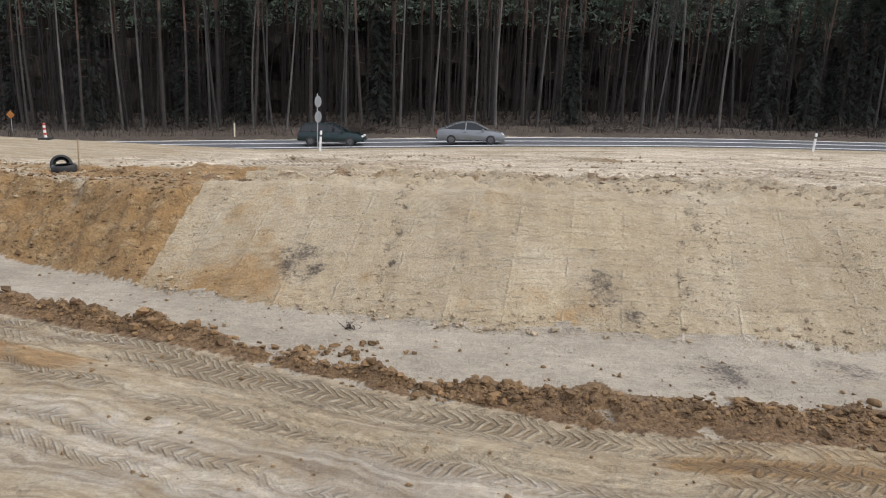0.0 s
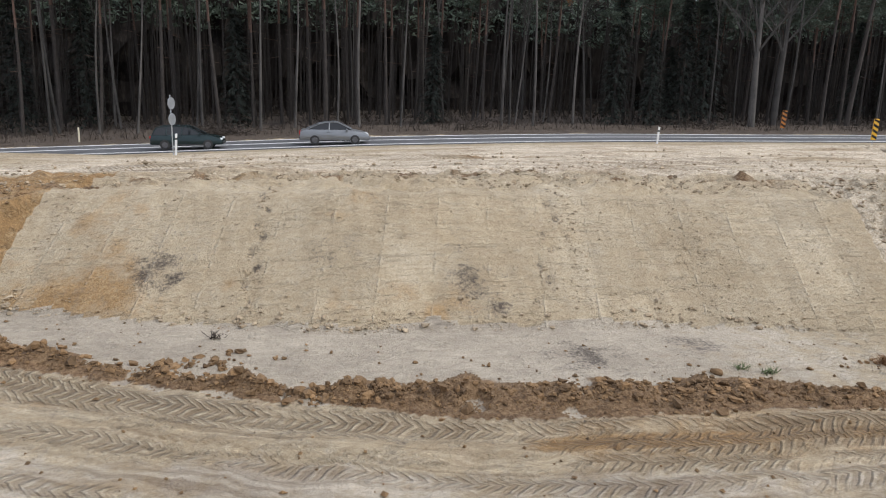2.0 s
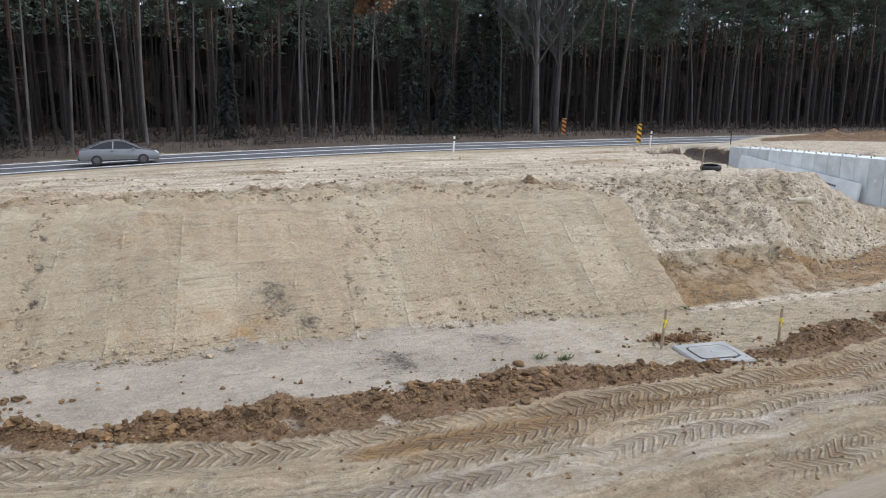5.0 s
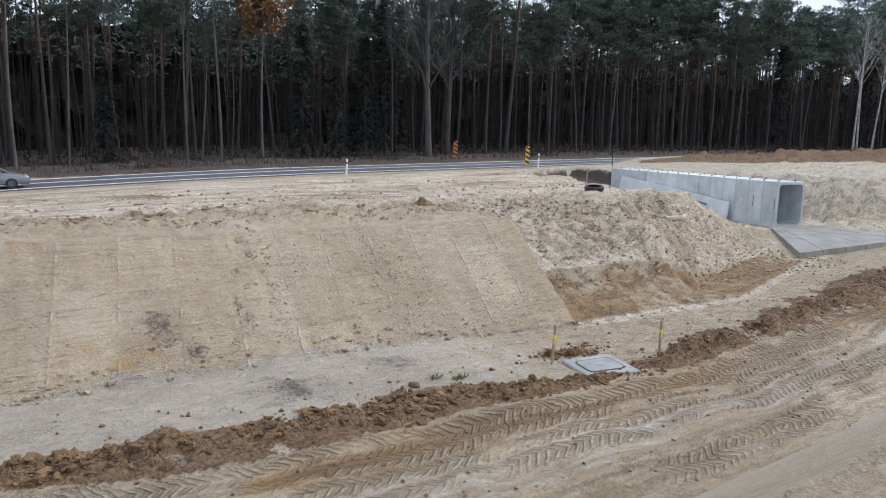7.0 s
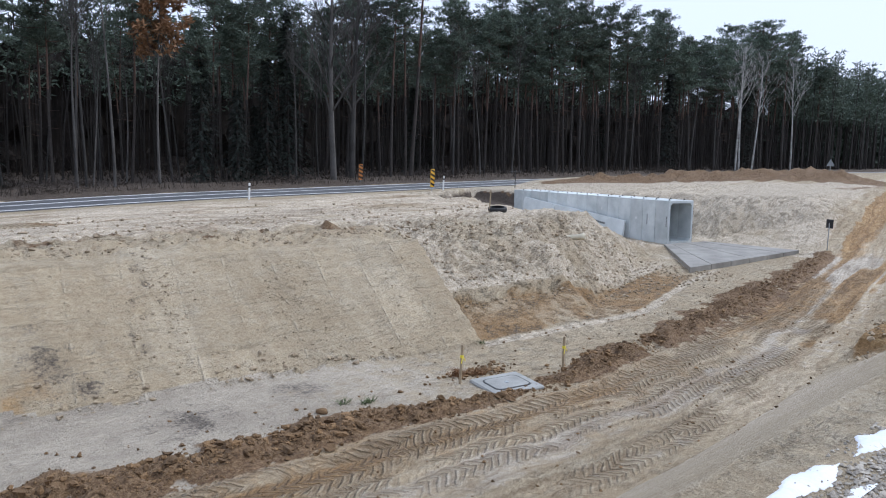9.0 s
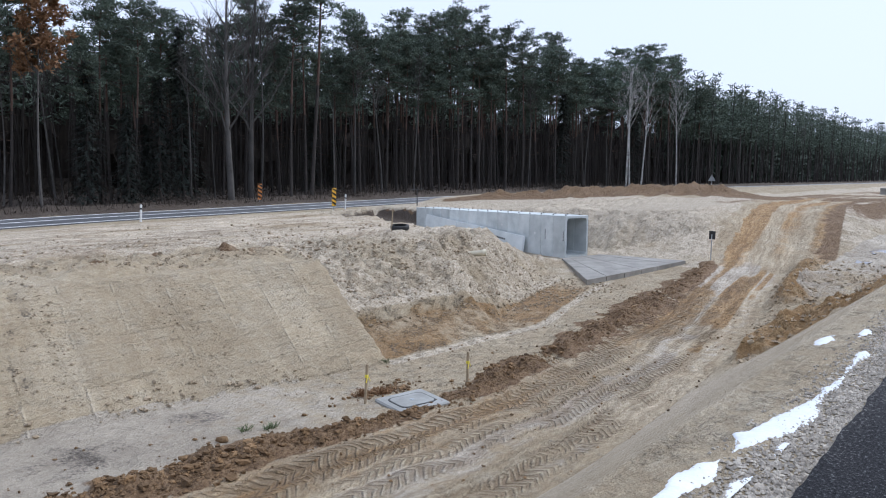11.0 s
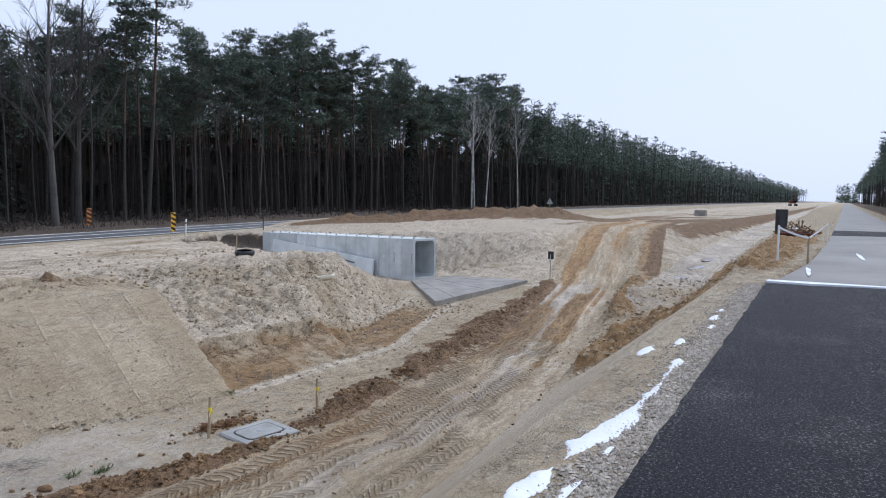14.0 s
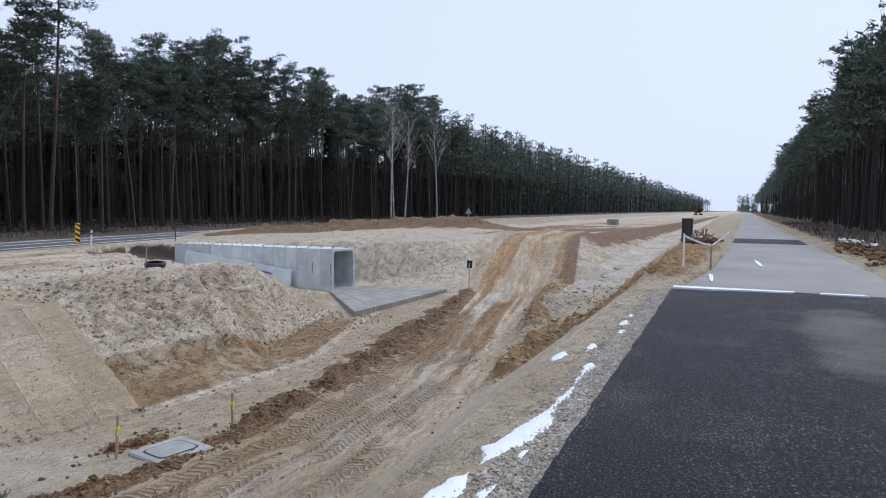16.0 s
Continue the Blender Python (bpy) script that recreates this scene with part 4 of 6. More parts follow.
def tuft(sh, r, c, size, count, up=0.25, mat=0, slim=1.0):
    """A spray of needles or leaves round c."""
    for _ in range(count):
        d = Vector((r.gauss(0, 1), r.gauss(0, 1), r.gauss(up, 0.6))).normalized()
        s = d.orthogonal().normalized()
        s.rotate(Matrix.Rotation(r.random() * 6.28, 3, d))
        o = c + d * size * r.uniform(0.1, 0.5)
        L, w = size * r.uniform(0.5, 1.0), slim * size * r.uniform(0.16, 0.3)
        sh.tri(o - s * w, o + s * w, o + d * L, mat)


def pad(sh, r, c, wide, count, size, droop=0.0):
    """A flattened cloud of short needle shoots round c."""
    for _ in range(count):
        a, q = r.random() * 6.283, wide * math.sqrt(r.random())
        o = c + Vector((q * math.cos(a), q * math.sin(a), r.gauss(0, 0.22) * wide - droop * q))
        d = Vector((math.cos(a) + r.gauss(0, 0.7), math.sin(a) + r.gauss(0, 0.7), r.gauss(0.45, 0.6))).normalized()
        s = d.orthogonal().normalized()
        s.rotate(Matrix.Rotation(r.random() * 6.28, 3, d))
        L = size * r.uniform(0.6, 1.25)
        sh.tri(o - s * L * 0.17, o + s * L * 0.17, o + d * L)


# ---------------------------------------------------------------- trees
def bent_line(r, height, lean, bend, steps):
    pts, p = [], Vector((0, 0, -0.4))
    ax, ay = r.uniform(-lean, lean), r.uniform(-lean, lean)
    for k in range(steps + 1):
        f = k / steps
        pts.append(Vector((ax * height * f + bend * math.sin(f * 3.1 + ax * 40) * 0.5, ay * height * f + bend * math.cos(f * 2.3 + ay * 40) * 0.5 - bend * 0.5, -0.4 + (height + 0.4) * f)))
    return pts


def join_crown(thing, limbs, bark, crown, leaf):
    """Branches and foliage as the one crown of a tree."""
    n_ = len(limbs.v)
    limbs.v += crown.v
    limbs.f += [tuple(i + n_ for i in f) for f in crown.f]
    limbs.m += [1] * len(crown.f)
    limbs.child("crown", [bark, leaf], thing)


def make_pine(seed, height, radius=0.17, bare=0.55, wide=2.4, shoots=44, size=0.34):
    r = random.Random(seed)
    thing = empty("pine_tree", Matrix(), "tall slender pine with a bare reddish trunk and dark green crown", "tree", "roadside forest")
    pts = bent_line(r, height, 0.035, 0.75, 9)
    sh = Shape()
    sh.tube(pts, [radius * (1 - 0.82 * k / 9) for k in range(10)], 7, 0, (4, 1))
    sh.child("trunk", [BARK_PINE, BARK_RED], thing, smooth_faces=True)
    limbs, crown = Shape(), Shape()

    def at(f):
        k = min(int(f * 9), 8)
        return pts[k].lerp(pts[k + 1], f * 9 - k)
    for k in range(9):  # dead snags below the crown
        f = r.uniform(0.25, bare)
        o, a, L = at(f), r.random() * 6.28, r.uniform(0.4, 1.6)
        limbs.tube([o, o + Vector((math.cos(a) * L, math.sin(a) * L, r.uniform(-0.3, 0.3)))], [0.028, 0.008], 3)
    lobe, tilt = r.random() * 6.28, r.uniform(0.15, 0.45)
    count = 30
    for k in range(count):
        f = bare + (0.99 - bare) * (k + r.random()) / count
        g = (f - bare) / (1 - bare)
        if g < 0.35 and r.random() < 0.3:
            continue
        a = k * 2.4 + r.uniform(-0.7, 0.7)
        L = wide * (1.15 * (1 - g) ** 0.6 * min(1.0, 0.4 + 2.2 * g) + 0.2) * r.uniform(0.35, 1.3) * (1 + tilt * math.cos(a - lobe))
        o = at(f)
        rise = r.uniform(-0.05, 0.35) + 0.35 * g
        tip = o + Vector((math.cos(a) * L, math.sin(a) * L, L * rise))
        limbs.tube([o, o.lerp(tip, 0.55) - Vector((0, 0, 0.06 * L)), tip], [0.055 * (1.15 - g), 0.032, 0.012], 3)
        for u in ((1.0, 0.62) if L < 1.2 else (1.0, 0.72, 0.45)):
            c = o.lerp(tip, u) + Vector((r.gauss(0, 0.22), r.gauss(0, 0.22), r.gauss(0.12, 0.12)))
            pad(crown, r, c, r.uniform(0.38, 0.72) * (0.75 + 0.12 * wide), int(shoots * r.uniform(0.7, 1.3)), size)
    pad(crown, r, pts[-1], 0.5, shoots, size)
    join_crown(thing, limbs, BARK_RED, crown, NEEDLE)
    return thing


def make_spruce(seed, height):
    r = random.Random(seed)
    thing = empty("spruce_tree", Matrix(), "dark green spruce with drooping branches down to the ground", "tree", "roadside forest")
    sh = Shape()
    sh.tube([Vector((0, 0, -0.4)), Vector((0, 0, height * 0.5)), Vector((0, 0, height))], [0.2, 0.12, 0.02], 6)
    sh.child("trunk", BARK_PINE, thing, smooth_faces=True)
    crown = Shape()
    levels = int(height * 2.1)
    for k in range(levels):
        f = 0.07 + 0.93 * k / levels
        L = (1 - f) ** 0.8 * height * 0.17 + 0.25
        for j in range(8):
            a = j * 0.785 + k * 0.9 + r.uniform(-0.3, 0.3)
            d = Vector((math.cos(a), math.sin(a), 0))
            l2 = L * r.uniform(0.6, 1.1)
            for q in range(3):
                u = (q + 0.7) / 3
                c = Vector((0, 0, height * f)) + d * l2 * u + Vector((0, 0, -0.28 * l2 * u + r.gauss(0, 0.1)))
                for _ in range(11):
                    w = d.cross(Vector((0, 0, 1))) * r.uniform(0.03, 0.07)
                    e = c + d * r.uniform(0.2, 0.6) + Vector((r.gauss(0, 0.2), r.gauss(0, 0.2), r.uniform(-0.45, 0.05)))
                    crown.tri(c - w, c + w, e)
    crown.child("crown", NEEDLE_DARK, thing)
    return thing


def make_bare(seed, height, mat, name, label, radius=0.15, spread=0.35, fork=0.35, leaves=None, lean=0.03, count=15, twigs=4):
    """A leafless broad-leaved tree: a trunk, limbs and three orders of branches."""
    r = random.Random(seed)
    thing = empty(name, Matrix(), label, "tree", "roadside forest")
    pts = bent_line(r, height * 0.9, lean, 0.7, 8)
    sh = Shape()
    sh.tube(pts, [radius * (1 - 0.85 * k / 8) + 0.01 for k in range(9)], 7)
    sh.child("trunk", mat, thing, smooth_faces=True)
    limbs, crown = Shape(), Shape()

    def grow(o, d, length, rad, order):
        mid = o + d * length * 0.5 + Vector((r.gauss(0, 0.06), r.gauss(0, 0.06), 0.08)) * length
        tip = o + d * length + Vector((0, 0, 0.12 * length))
        limbs.tube([o, mid, tip], [rad, rad * 0.7, rad * 0.3], 4 if order < 2 else 3)
        if leaves is not None and order >= 2:
            tuft(crown, r, tip, 0.6, 10)
        if order < 3:
            for _ in range(twigs):
                f = r.uniform(0.3, 1.0)
                side = Vector((r.gauss(0, 1), r.gauss(0, 1), r.gauss(0.35, 0.5)))
                grow(o.lerp(tip, f), (d * 0.9 + side * 0.55).normalized(), length * r.uniform(0.4, 0.62), max(0.014, rad * 0.5), order + 1)
    for k in range(count):
        f = fork + (0.98 - fork) * k / (count - 1)
        i = min(int(f * 8), 7)
        o = pts[i].lerp(pts[i + 1], f * 8 - i)
        a = k * 2.4 + r.uniform(-0.6, 0.6)
        d = Vector((math.cos(a) * spread, math.sin(a) * spread, 0.55)).normalized()
        grow(o, d, height * 0.26 * (1.15 - f) * r.uniform(0.7, 1.2) + 0.8, radius * 0.42 * (1.2 - f), 1)
    join_crown(thing, limbs, mat, crown, leaves or TWIG)
    return thing


GREY_LABEL = "slim grey leafless tree at the forest edge"
KINDS = {
    "pine": [make_pine(10 + k, 18.0 + 0.8 * k, 0.14 + 0.010 * k, 0.58 + 0.022 * k, 2.1 + 0.17 * k, 72) for k in range(7)],
    "inner_pine": [make_pine(80 + k, 18.5 + 1.2 * k, 0.13 + 0.012 * k, 0.56 + 0.03 * k, 2.2 + 0.2 * k, 22, 0.5) for k in range(4)],
    "spruce": [make_spruce(30 + k, 10 + 4 * k) for k in range(3)],
    "grey": [make_bare(40 + k, 15 + 2 * k, BARK_GREY, "leafless_tree", GREY_LABEL, 0.10 + 0.012 * k, 0.2, 0.68, None, 0.09) for k in range(3)],
    "oak": [make_bare(50, 22, BARK_GREY, "leafless_tree", "big grey leafless tree with wide bare branches", 0.30, 0.42, 0.28, None, 0.03, 20, 5)],
    "birch": [make_bare(60 + k, 19 + k, BARK_BIRCH, "birch_tree", "white-barked leafless birch with fine bare branches", 0.15, 0.28, 0.5) for k in range(2)],
    "larch": [make_bare(70, 20, BARK_GREY, "leafless_tree", "slender tree with withered brown leaves", 0.14, 0.35, 0.55, LEAF_DRY)],
}
used = set()
tree_rng = random.Random(12)


def plant(kind, x, y, k=None, size=1.0, z=None):
    pool = KINDS[kind]
    ob = pool[tree_rng.randrange(len(pool)) if k is None else k]
    m = pose(x, y, (float(road_level(x)) + 0.2) if z is None else z, tree_rng.uniform(-1.3, 1.3), tree_rng.uniform(-1.3, 1.3), tree_rng.uniform(0, 360))
    if ob.name not in used:
        used.add(ob.name)
        ob.matrix_world = m @ Matrix.Diagonal((size, size, size, 1))
        return ob
    c = copy_thing(ob, m)
    c.scale = (size, size, size)
    return c


def grown(x):
    return float(curve(x, (-50, 1.06), (5, 1.0), (20, 0.9), (35, 0.85), (55, 0.86), (80, 1.02), (150, 1.14)))


# trees that stand out along the edge of the wood
for x, y, kind in ((-36.1, 61.5, "grey"), (-33, 62, "grey"), (-28, 62, "grey"), (-24.1, 61.5, "pine"), (-20, 63, "grey"), (-16.1, 62, "grey"), (-13.2, 62, "grey"), (-9, 63, "grey"), (-4.2, 61.5, "grey"),
                   (-1, 63, "grey"), (1.9, 62, "grey"), (4.2, 61, "grey"), (7.5, 62.5, "grey"), (11, 63.5, "grey"), (15.7, 61.5, "grey"), (17, 62, "grey"), (19.4, 62, "grey"), (22.8, 61, "larch"),
                   (27, 63, "spruce"), (30, 62, "spruce"), (33.5, 63, "spruce"), (39.7, 61, "oak"), (43, 62, "grey"), (47.1, 61.5, "pine"), (50, 61.5, "pine"), (55.8, 62, "grey"), (60, 62, "grey"),
                   (66, 62, "grey"), (71, 63, "pine"), (76.4, 62, "pine"), (80.4, 62, "pine"), (85, 62, "pine"), (92.6, 62, "grey"), (98.7, 62, "pine"), (120.7, 60.5, "birch"), (124, 61.5, "birch"),
                   (127, 60.5, "birch"), (142.5, 60.5, "birch"), (235, 61, "grey")):
    plant(kind, x, y, None, 1.1 if kind == "oak" else 0.84 if kind == "larch" else 1.2 if 46 < x < 51 else grown(x) if kind in ("pine", "spruce") else 1.12 if kind == "birch" else 1.0)
plant("oak", 43.5, 63.5, None, 1.12)
plant("spruce", 36.6, 64.5, 2, 0.92)
# rows behind them
placed = 40
for row, (y0, step) in enumerate(((63.5, 2.9), (66, 2.9), (69, 3.6), (73, 4.4), (78, 5.2))):
    x = -44.0 - tree_rng.random() * 3
    while x < 150:
        x += step * tree_rng.uniform(0.45, 1.6) * (1 + max(0, x - 60) / 130) * (1.35 if x < 34 else 1.0)
        u = tree_rng.random()
        if x < 36:
            kind = "pine" if u < 0.72 else "grey" if u < 0.9 else "spruce"
        else:
            kind = "pine" if u < 0.86 else "spruce" if u < 0.92 else "grey"
        if 35.5 < x < 46 and row < 1 and kind == "pine":
            kind = "grey"
        if kind == "pine" and row > 2:
            kind = "inner_pine"
        plant(kind, x, y0 + tree_rng.uniform(-1.3, 1.3), None, tree_rng.uniform(0.86, 1.08) * grown(x))
# the wood across the new road
for k in range(34):
    x = 52 + 4.6 * k * (1 + k / 60)
    plant("pine", x, -10.6 - tree_rng.uniform(0, 4.0), None, tree_rng.uniform(0.85, 1.0), 3.1)


def far_woods():
    """The depth of the wood and its far reaches: stems and needle masses in one mesh."""
    r = random.Random(77)
    stems, crown, deep, brush = Shape(), Shape(), Shape(), Shape()

    def stem_tree(x, y, h, z0, fine):
        p = Vector((x, y, z0))
        top = p + Vector((r.gauss(0, 0.3), r.gauss(0, 0.3), h))
        stems.tube([p, top], [0.16, 0.05], 4)
        for _ in range(fine):
            f = r.uniform(0.5, 1.0)
            a, w = r.random() * 6.28, 2.3 * math.sin(min(1, (1.08 - f) * 2.2) * 1.57) * r.random() ** 0.5
            c = p.lerp(top, f) + Vector((w * math.cos(a), w * math.sin(a), 0))
            pad(crown, r, c, 0.9, 11, 0.75)

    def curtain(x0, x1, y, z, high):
        """The closed inside of the wood: an added uneven sheet whose dark colour paints its shade."""
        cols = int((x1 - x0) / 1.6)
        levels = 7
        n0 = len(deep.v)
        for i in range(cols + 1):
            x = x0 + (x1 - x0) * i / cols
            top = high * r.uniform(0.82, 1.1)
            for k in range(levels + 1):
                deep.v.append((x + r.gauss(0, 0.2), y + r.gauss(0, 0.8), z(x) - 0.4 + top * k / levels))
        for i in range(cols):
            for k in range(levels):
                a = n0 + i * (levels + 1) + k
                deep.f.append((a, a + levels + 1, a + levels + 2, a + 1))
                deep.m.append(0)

    def pole(x, y, z, h, thick):
        p = Vector((x, y, z - 0.3))
        lean = Vector((r.gauss(0, 0.5), r.gauss(0, 0.3), 0))
        stems.tube([p, p + Vector((0, 0, h * 0.5)) + lean * 0.3, p + Vector((0, 0, h)) + lean], [thick, thick * 0.8, thick * 0.4], 4)

    road_z = lambda x: float(road_level(x))
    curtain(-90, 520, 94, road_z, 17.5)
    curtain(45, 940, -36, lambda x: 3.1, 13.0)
    for _ in range(900):
        x = -70 + 300 * r.random()
        pole(x, r.uniform(70, 92), road_z(x), r.uniform(9, 17), r.uniform(0.05, 0.14))
    for _ in range(260):
        x = 60 + 160 * r.random()
        pole(x, r.uniform(-34, -14), 3.1, r.uniform(8, 15), r.uniform(0.05, 0.12))
    x = -60.0
    while x < 200:
        x += r.uniform(0.5, 1.1) * (1 + max(0, x - 60) / 90)
        stem_tree(x, r.uniform(80, 100), r.uniform(19, 24) * grown(x), float(road_level(x)), 26)
    for _ in range(5000):  # low dark brush added to cover the wood's floor, which lacks its shade
        x = -75 + 420 * r.random()
        tuft(brush, r, Vector((x, r.uniform(62, 92), road_z(x) + 0.15)), r.uniform(0.4, 0.9), 6, 0.7, 0, 0.5)
    for _ in range(2600):  # fine brush standing between the stems
        x = -70 + 330 * r.random()
        c = Vector((x, r.uniform(70, 93), road_z(x) + 2.6 * r.random() ** 2))
        tuft(brush, r, c, r.uniform(0.7, 1.7), 5, 0.9, 0, 0.1)
    for _ in range(6000):
        x = 200 + 1300 * r.random() ** 1.8
        c = Vector((x, r.uniform(76, 90), float(road_level(x)) + 18 * r.random()))
        tuft(crown, r, c, 2.6 + x / 500, 3)
    x = 150.0
    while x < 1500:
        x += r.uniform(1.0, 2.0) * (x / 150) ** 1.25
        for y in (62.5, 68, 74):
            stem_tree(x + r.uniform(-2, 2), y + r.uniform(-1.5, 1.5), r.uniform(20, 25), float(road_level(x)), int(34 - min(16, x / 80)))
    x = 75.0
    while x < 900:
        x += r.uniform(0.8, 1.7) * (x / 90)
        for y in (-13, -18, -24):
            stem_tree(x + r.uniform(-2, 2), y + r.uniform(-2, 2), r.uniform(18, 22), 3.1, 24)
    for k in range(22):  # the wood that closes the view where the road bends away
        x, y = 900 + r.uniform(-30, 200), -12 + k * 0.9 + r.uniform(-2, 2)
        stem_tree(x, y, r.uniform(18, 23), 3.1, 24)
        for _ in range(6):
            tuft(crown, r, Vector((x + r.uniform(-3, 3), y, 3.1 + 9 * r.random())), 3.0, 5)
    thing = empty("far_woods", Matrix(), "dense dark pine wood behind the forest edge", "woods", kind="stuff")
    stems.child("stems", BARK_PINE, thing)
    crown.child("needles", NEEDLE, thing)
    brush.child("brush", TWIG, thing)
    # backdrop sheet behind the stems, coloured as shade
    deep.child("brushwood", WOOD_SHADE, thing, "added dark sheet painted as the shade inside the wood")
    return thing


far_woods()


def undergrowth():
    r = random.Random(9)
    sh = Shape()
    for _ in range(5200):
        x, y = r.uniform(-45, 140), 57.0 + 9 * r.random() ** 1.6
        c = Vector((x, y, float(road_level(x)) + 0.2))
        h = r.uniform(0.15, 0.8) if r.random() < 0.8 else r.uniform(0.8, 1.9)
        d = Vector((r.gauss(0, 0.35), r.gauss(0, 0.35), 1)).normalized() * h
        s = Vector((r.uniform(-1, 1), r.uniform(-1, 1), 0)).normalized() * r.uniform(0.015, 0.05)
        sh.tri(c - s, c + s, c + d)
    for cx, n in ((-7, 160), (14, 60), (52, 90), (95, 90), (33, 70)):
        for _ in range(n):
            c = Vector((cx + r.gauss(0, 1.4), 58.5 + r.gauss(0, 0.5), float(road_level(cx)) + 0.2 + abs(r.gauss(0, 0.4))))
            d = Vector((r.gauss(0, 1), r.gauss(0, 1), r.gauss(0, 0.4))).normalized() * r.uniform(0.3, 1.0)
            sh.tube([c - d, c + d], [0.03, 0.015], 3)
    ob = new("undergrowth", sh.mesh("undergrowth", TWIG))
    tagged(ob, "brown dry brushwood and grass on the forest verge", "undergrowth", kind="stuff")
    sh = Shape()
    for _ in range(1500):
        x, y = r.uniform(14, 120), -5.4 - 5 * r.random()
        c = Vector((x, y, 3.2))
        d = Vector((r.gauss(0, 0.35), r.gauss(0, 0.35), 1)).normalized() * r.uniform(0.15, 0.8)
        s = Vector((r.uniform(-1, 1), r.uniform(-1, 1), 0)).normalized() * r.uniform(0.01, 0.04)
        sh.tri(c - s, c + s, c + d)
    tagged(new("undergrowth", sh.mesh("undergrowth", TWIG)), "dry grass and twigs on the verge of the new road", "undergrowth", kind="stuff")


undergrowth()


# ---------------------------------------------------------------- loose earth, gravel, snow
def scatter(name, spots, mat, label, category, seed):
    """spots: x, y, radius, big."""
    r = random.Random(seed)
    sh = Shape()
    hs = ground_heights([s[0] for s in spots], [s[1] for s in spots])
    for (x, y, rad, big), h in zip(spots, hs):
        sh.lump((x, y, float(h) + rad * 0.3), rad, r, 0.75, big)
    tagged(new(name, sh.mesh(name, mat)), label, category, kind="stuff")


def clod_spots():
    r = random.Random(21)
    out = []
    for _ in range(14000):
        x = r.uniform(-14, 38) if r.random() < 0.75 else r.uniform(-8, 12)
        a, b = float(ridge_near(x)), float(ridge_far(x))
        y = a + (b - a) * r.gauss(0.5, 0.26)
        rad = r.uniform(0.008, 0.03) if r.random() < 0.88 else r.uniform(0.03, 0.065) if r.random() < 0.86 else r.uniform(0.065, 0.12)
        if r.random() > 0.5 + 0.5 * math.sin(x * 1.3) * math.sin(x * 0.47 + 1) or x > 7:
            rad *= 0.75
        out.append((x, y, rad, rad > 0.05))
    for cx, cy, n in ((-2.0, 12.5, 60), (-5.6, 13.5, 40), (1.0, 10.9, 60), (4.5, 10.6, 50), (13.8, 10.1, 50), (7.0, 10.2, 50)):
        for _ in range(n):
            rad = r.uniform(0.02, 0.085)
            out.append((cx + r.gauss(0, 0.55), cy + r.gauss(0, 0.25), rad, True))
    for _ in range(160):  # dug-up earth behind the manhole slab
        rad = r.uniform(0.015, 0.06)
        out.append((11.5 + r.gauss(0, 0.5), 11.25 + r.gauss(0, 0.2), rad, rad > 0.04))
    for _ in range(900):  # the rough face beside the trimmed slope
        x = r.uniform(-15, -6.8)
        out.append((x, float(toe(x)) + r.uniform(0.2, 4.5), min(0.11, 0.015 + abs(r.gauss(0, 0.03))), False))
    for _ in range(600):  # thrown further off
        x = r.uniform(-10, 30)
        out.append((x, float(ridge_near(x)) + r.uniform(-4, 3.5), r.uniform(0.015, 0.05), False))
    return out


scatter("clods", clod_spots(), CLOD, "brown clods of earth pushed up beside the haul track", "earth clods", 31)


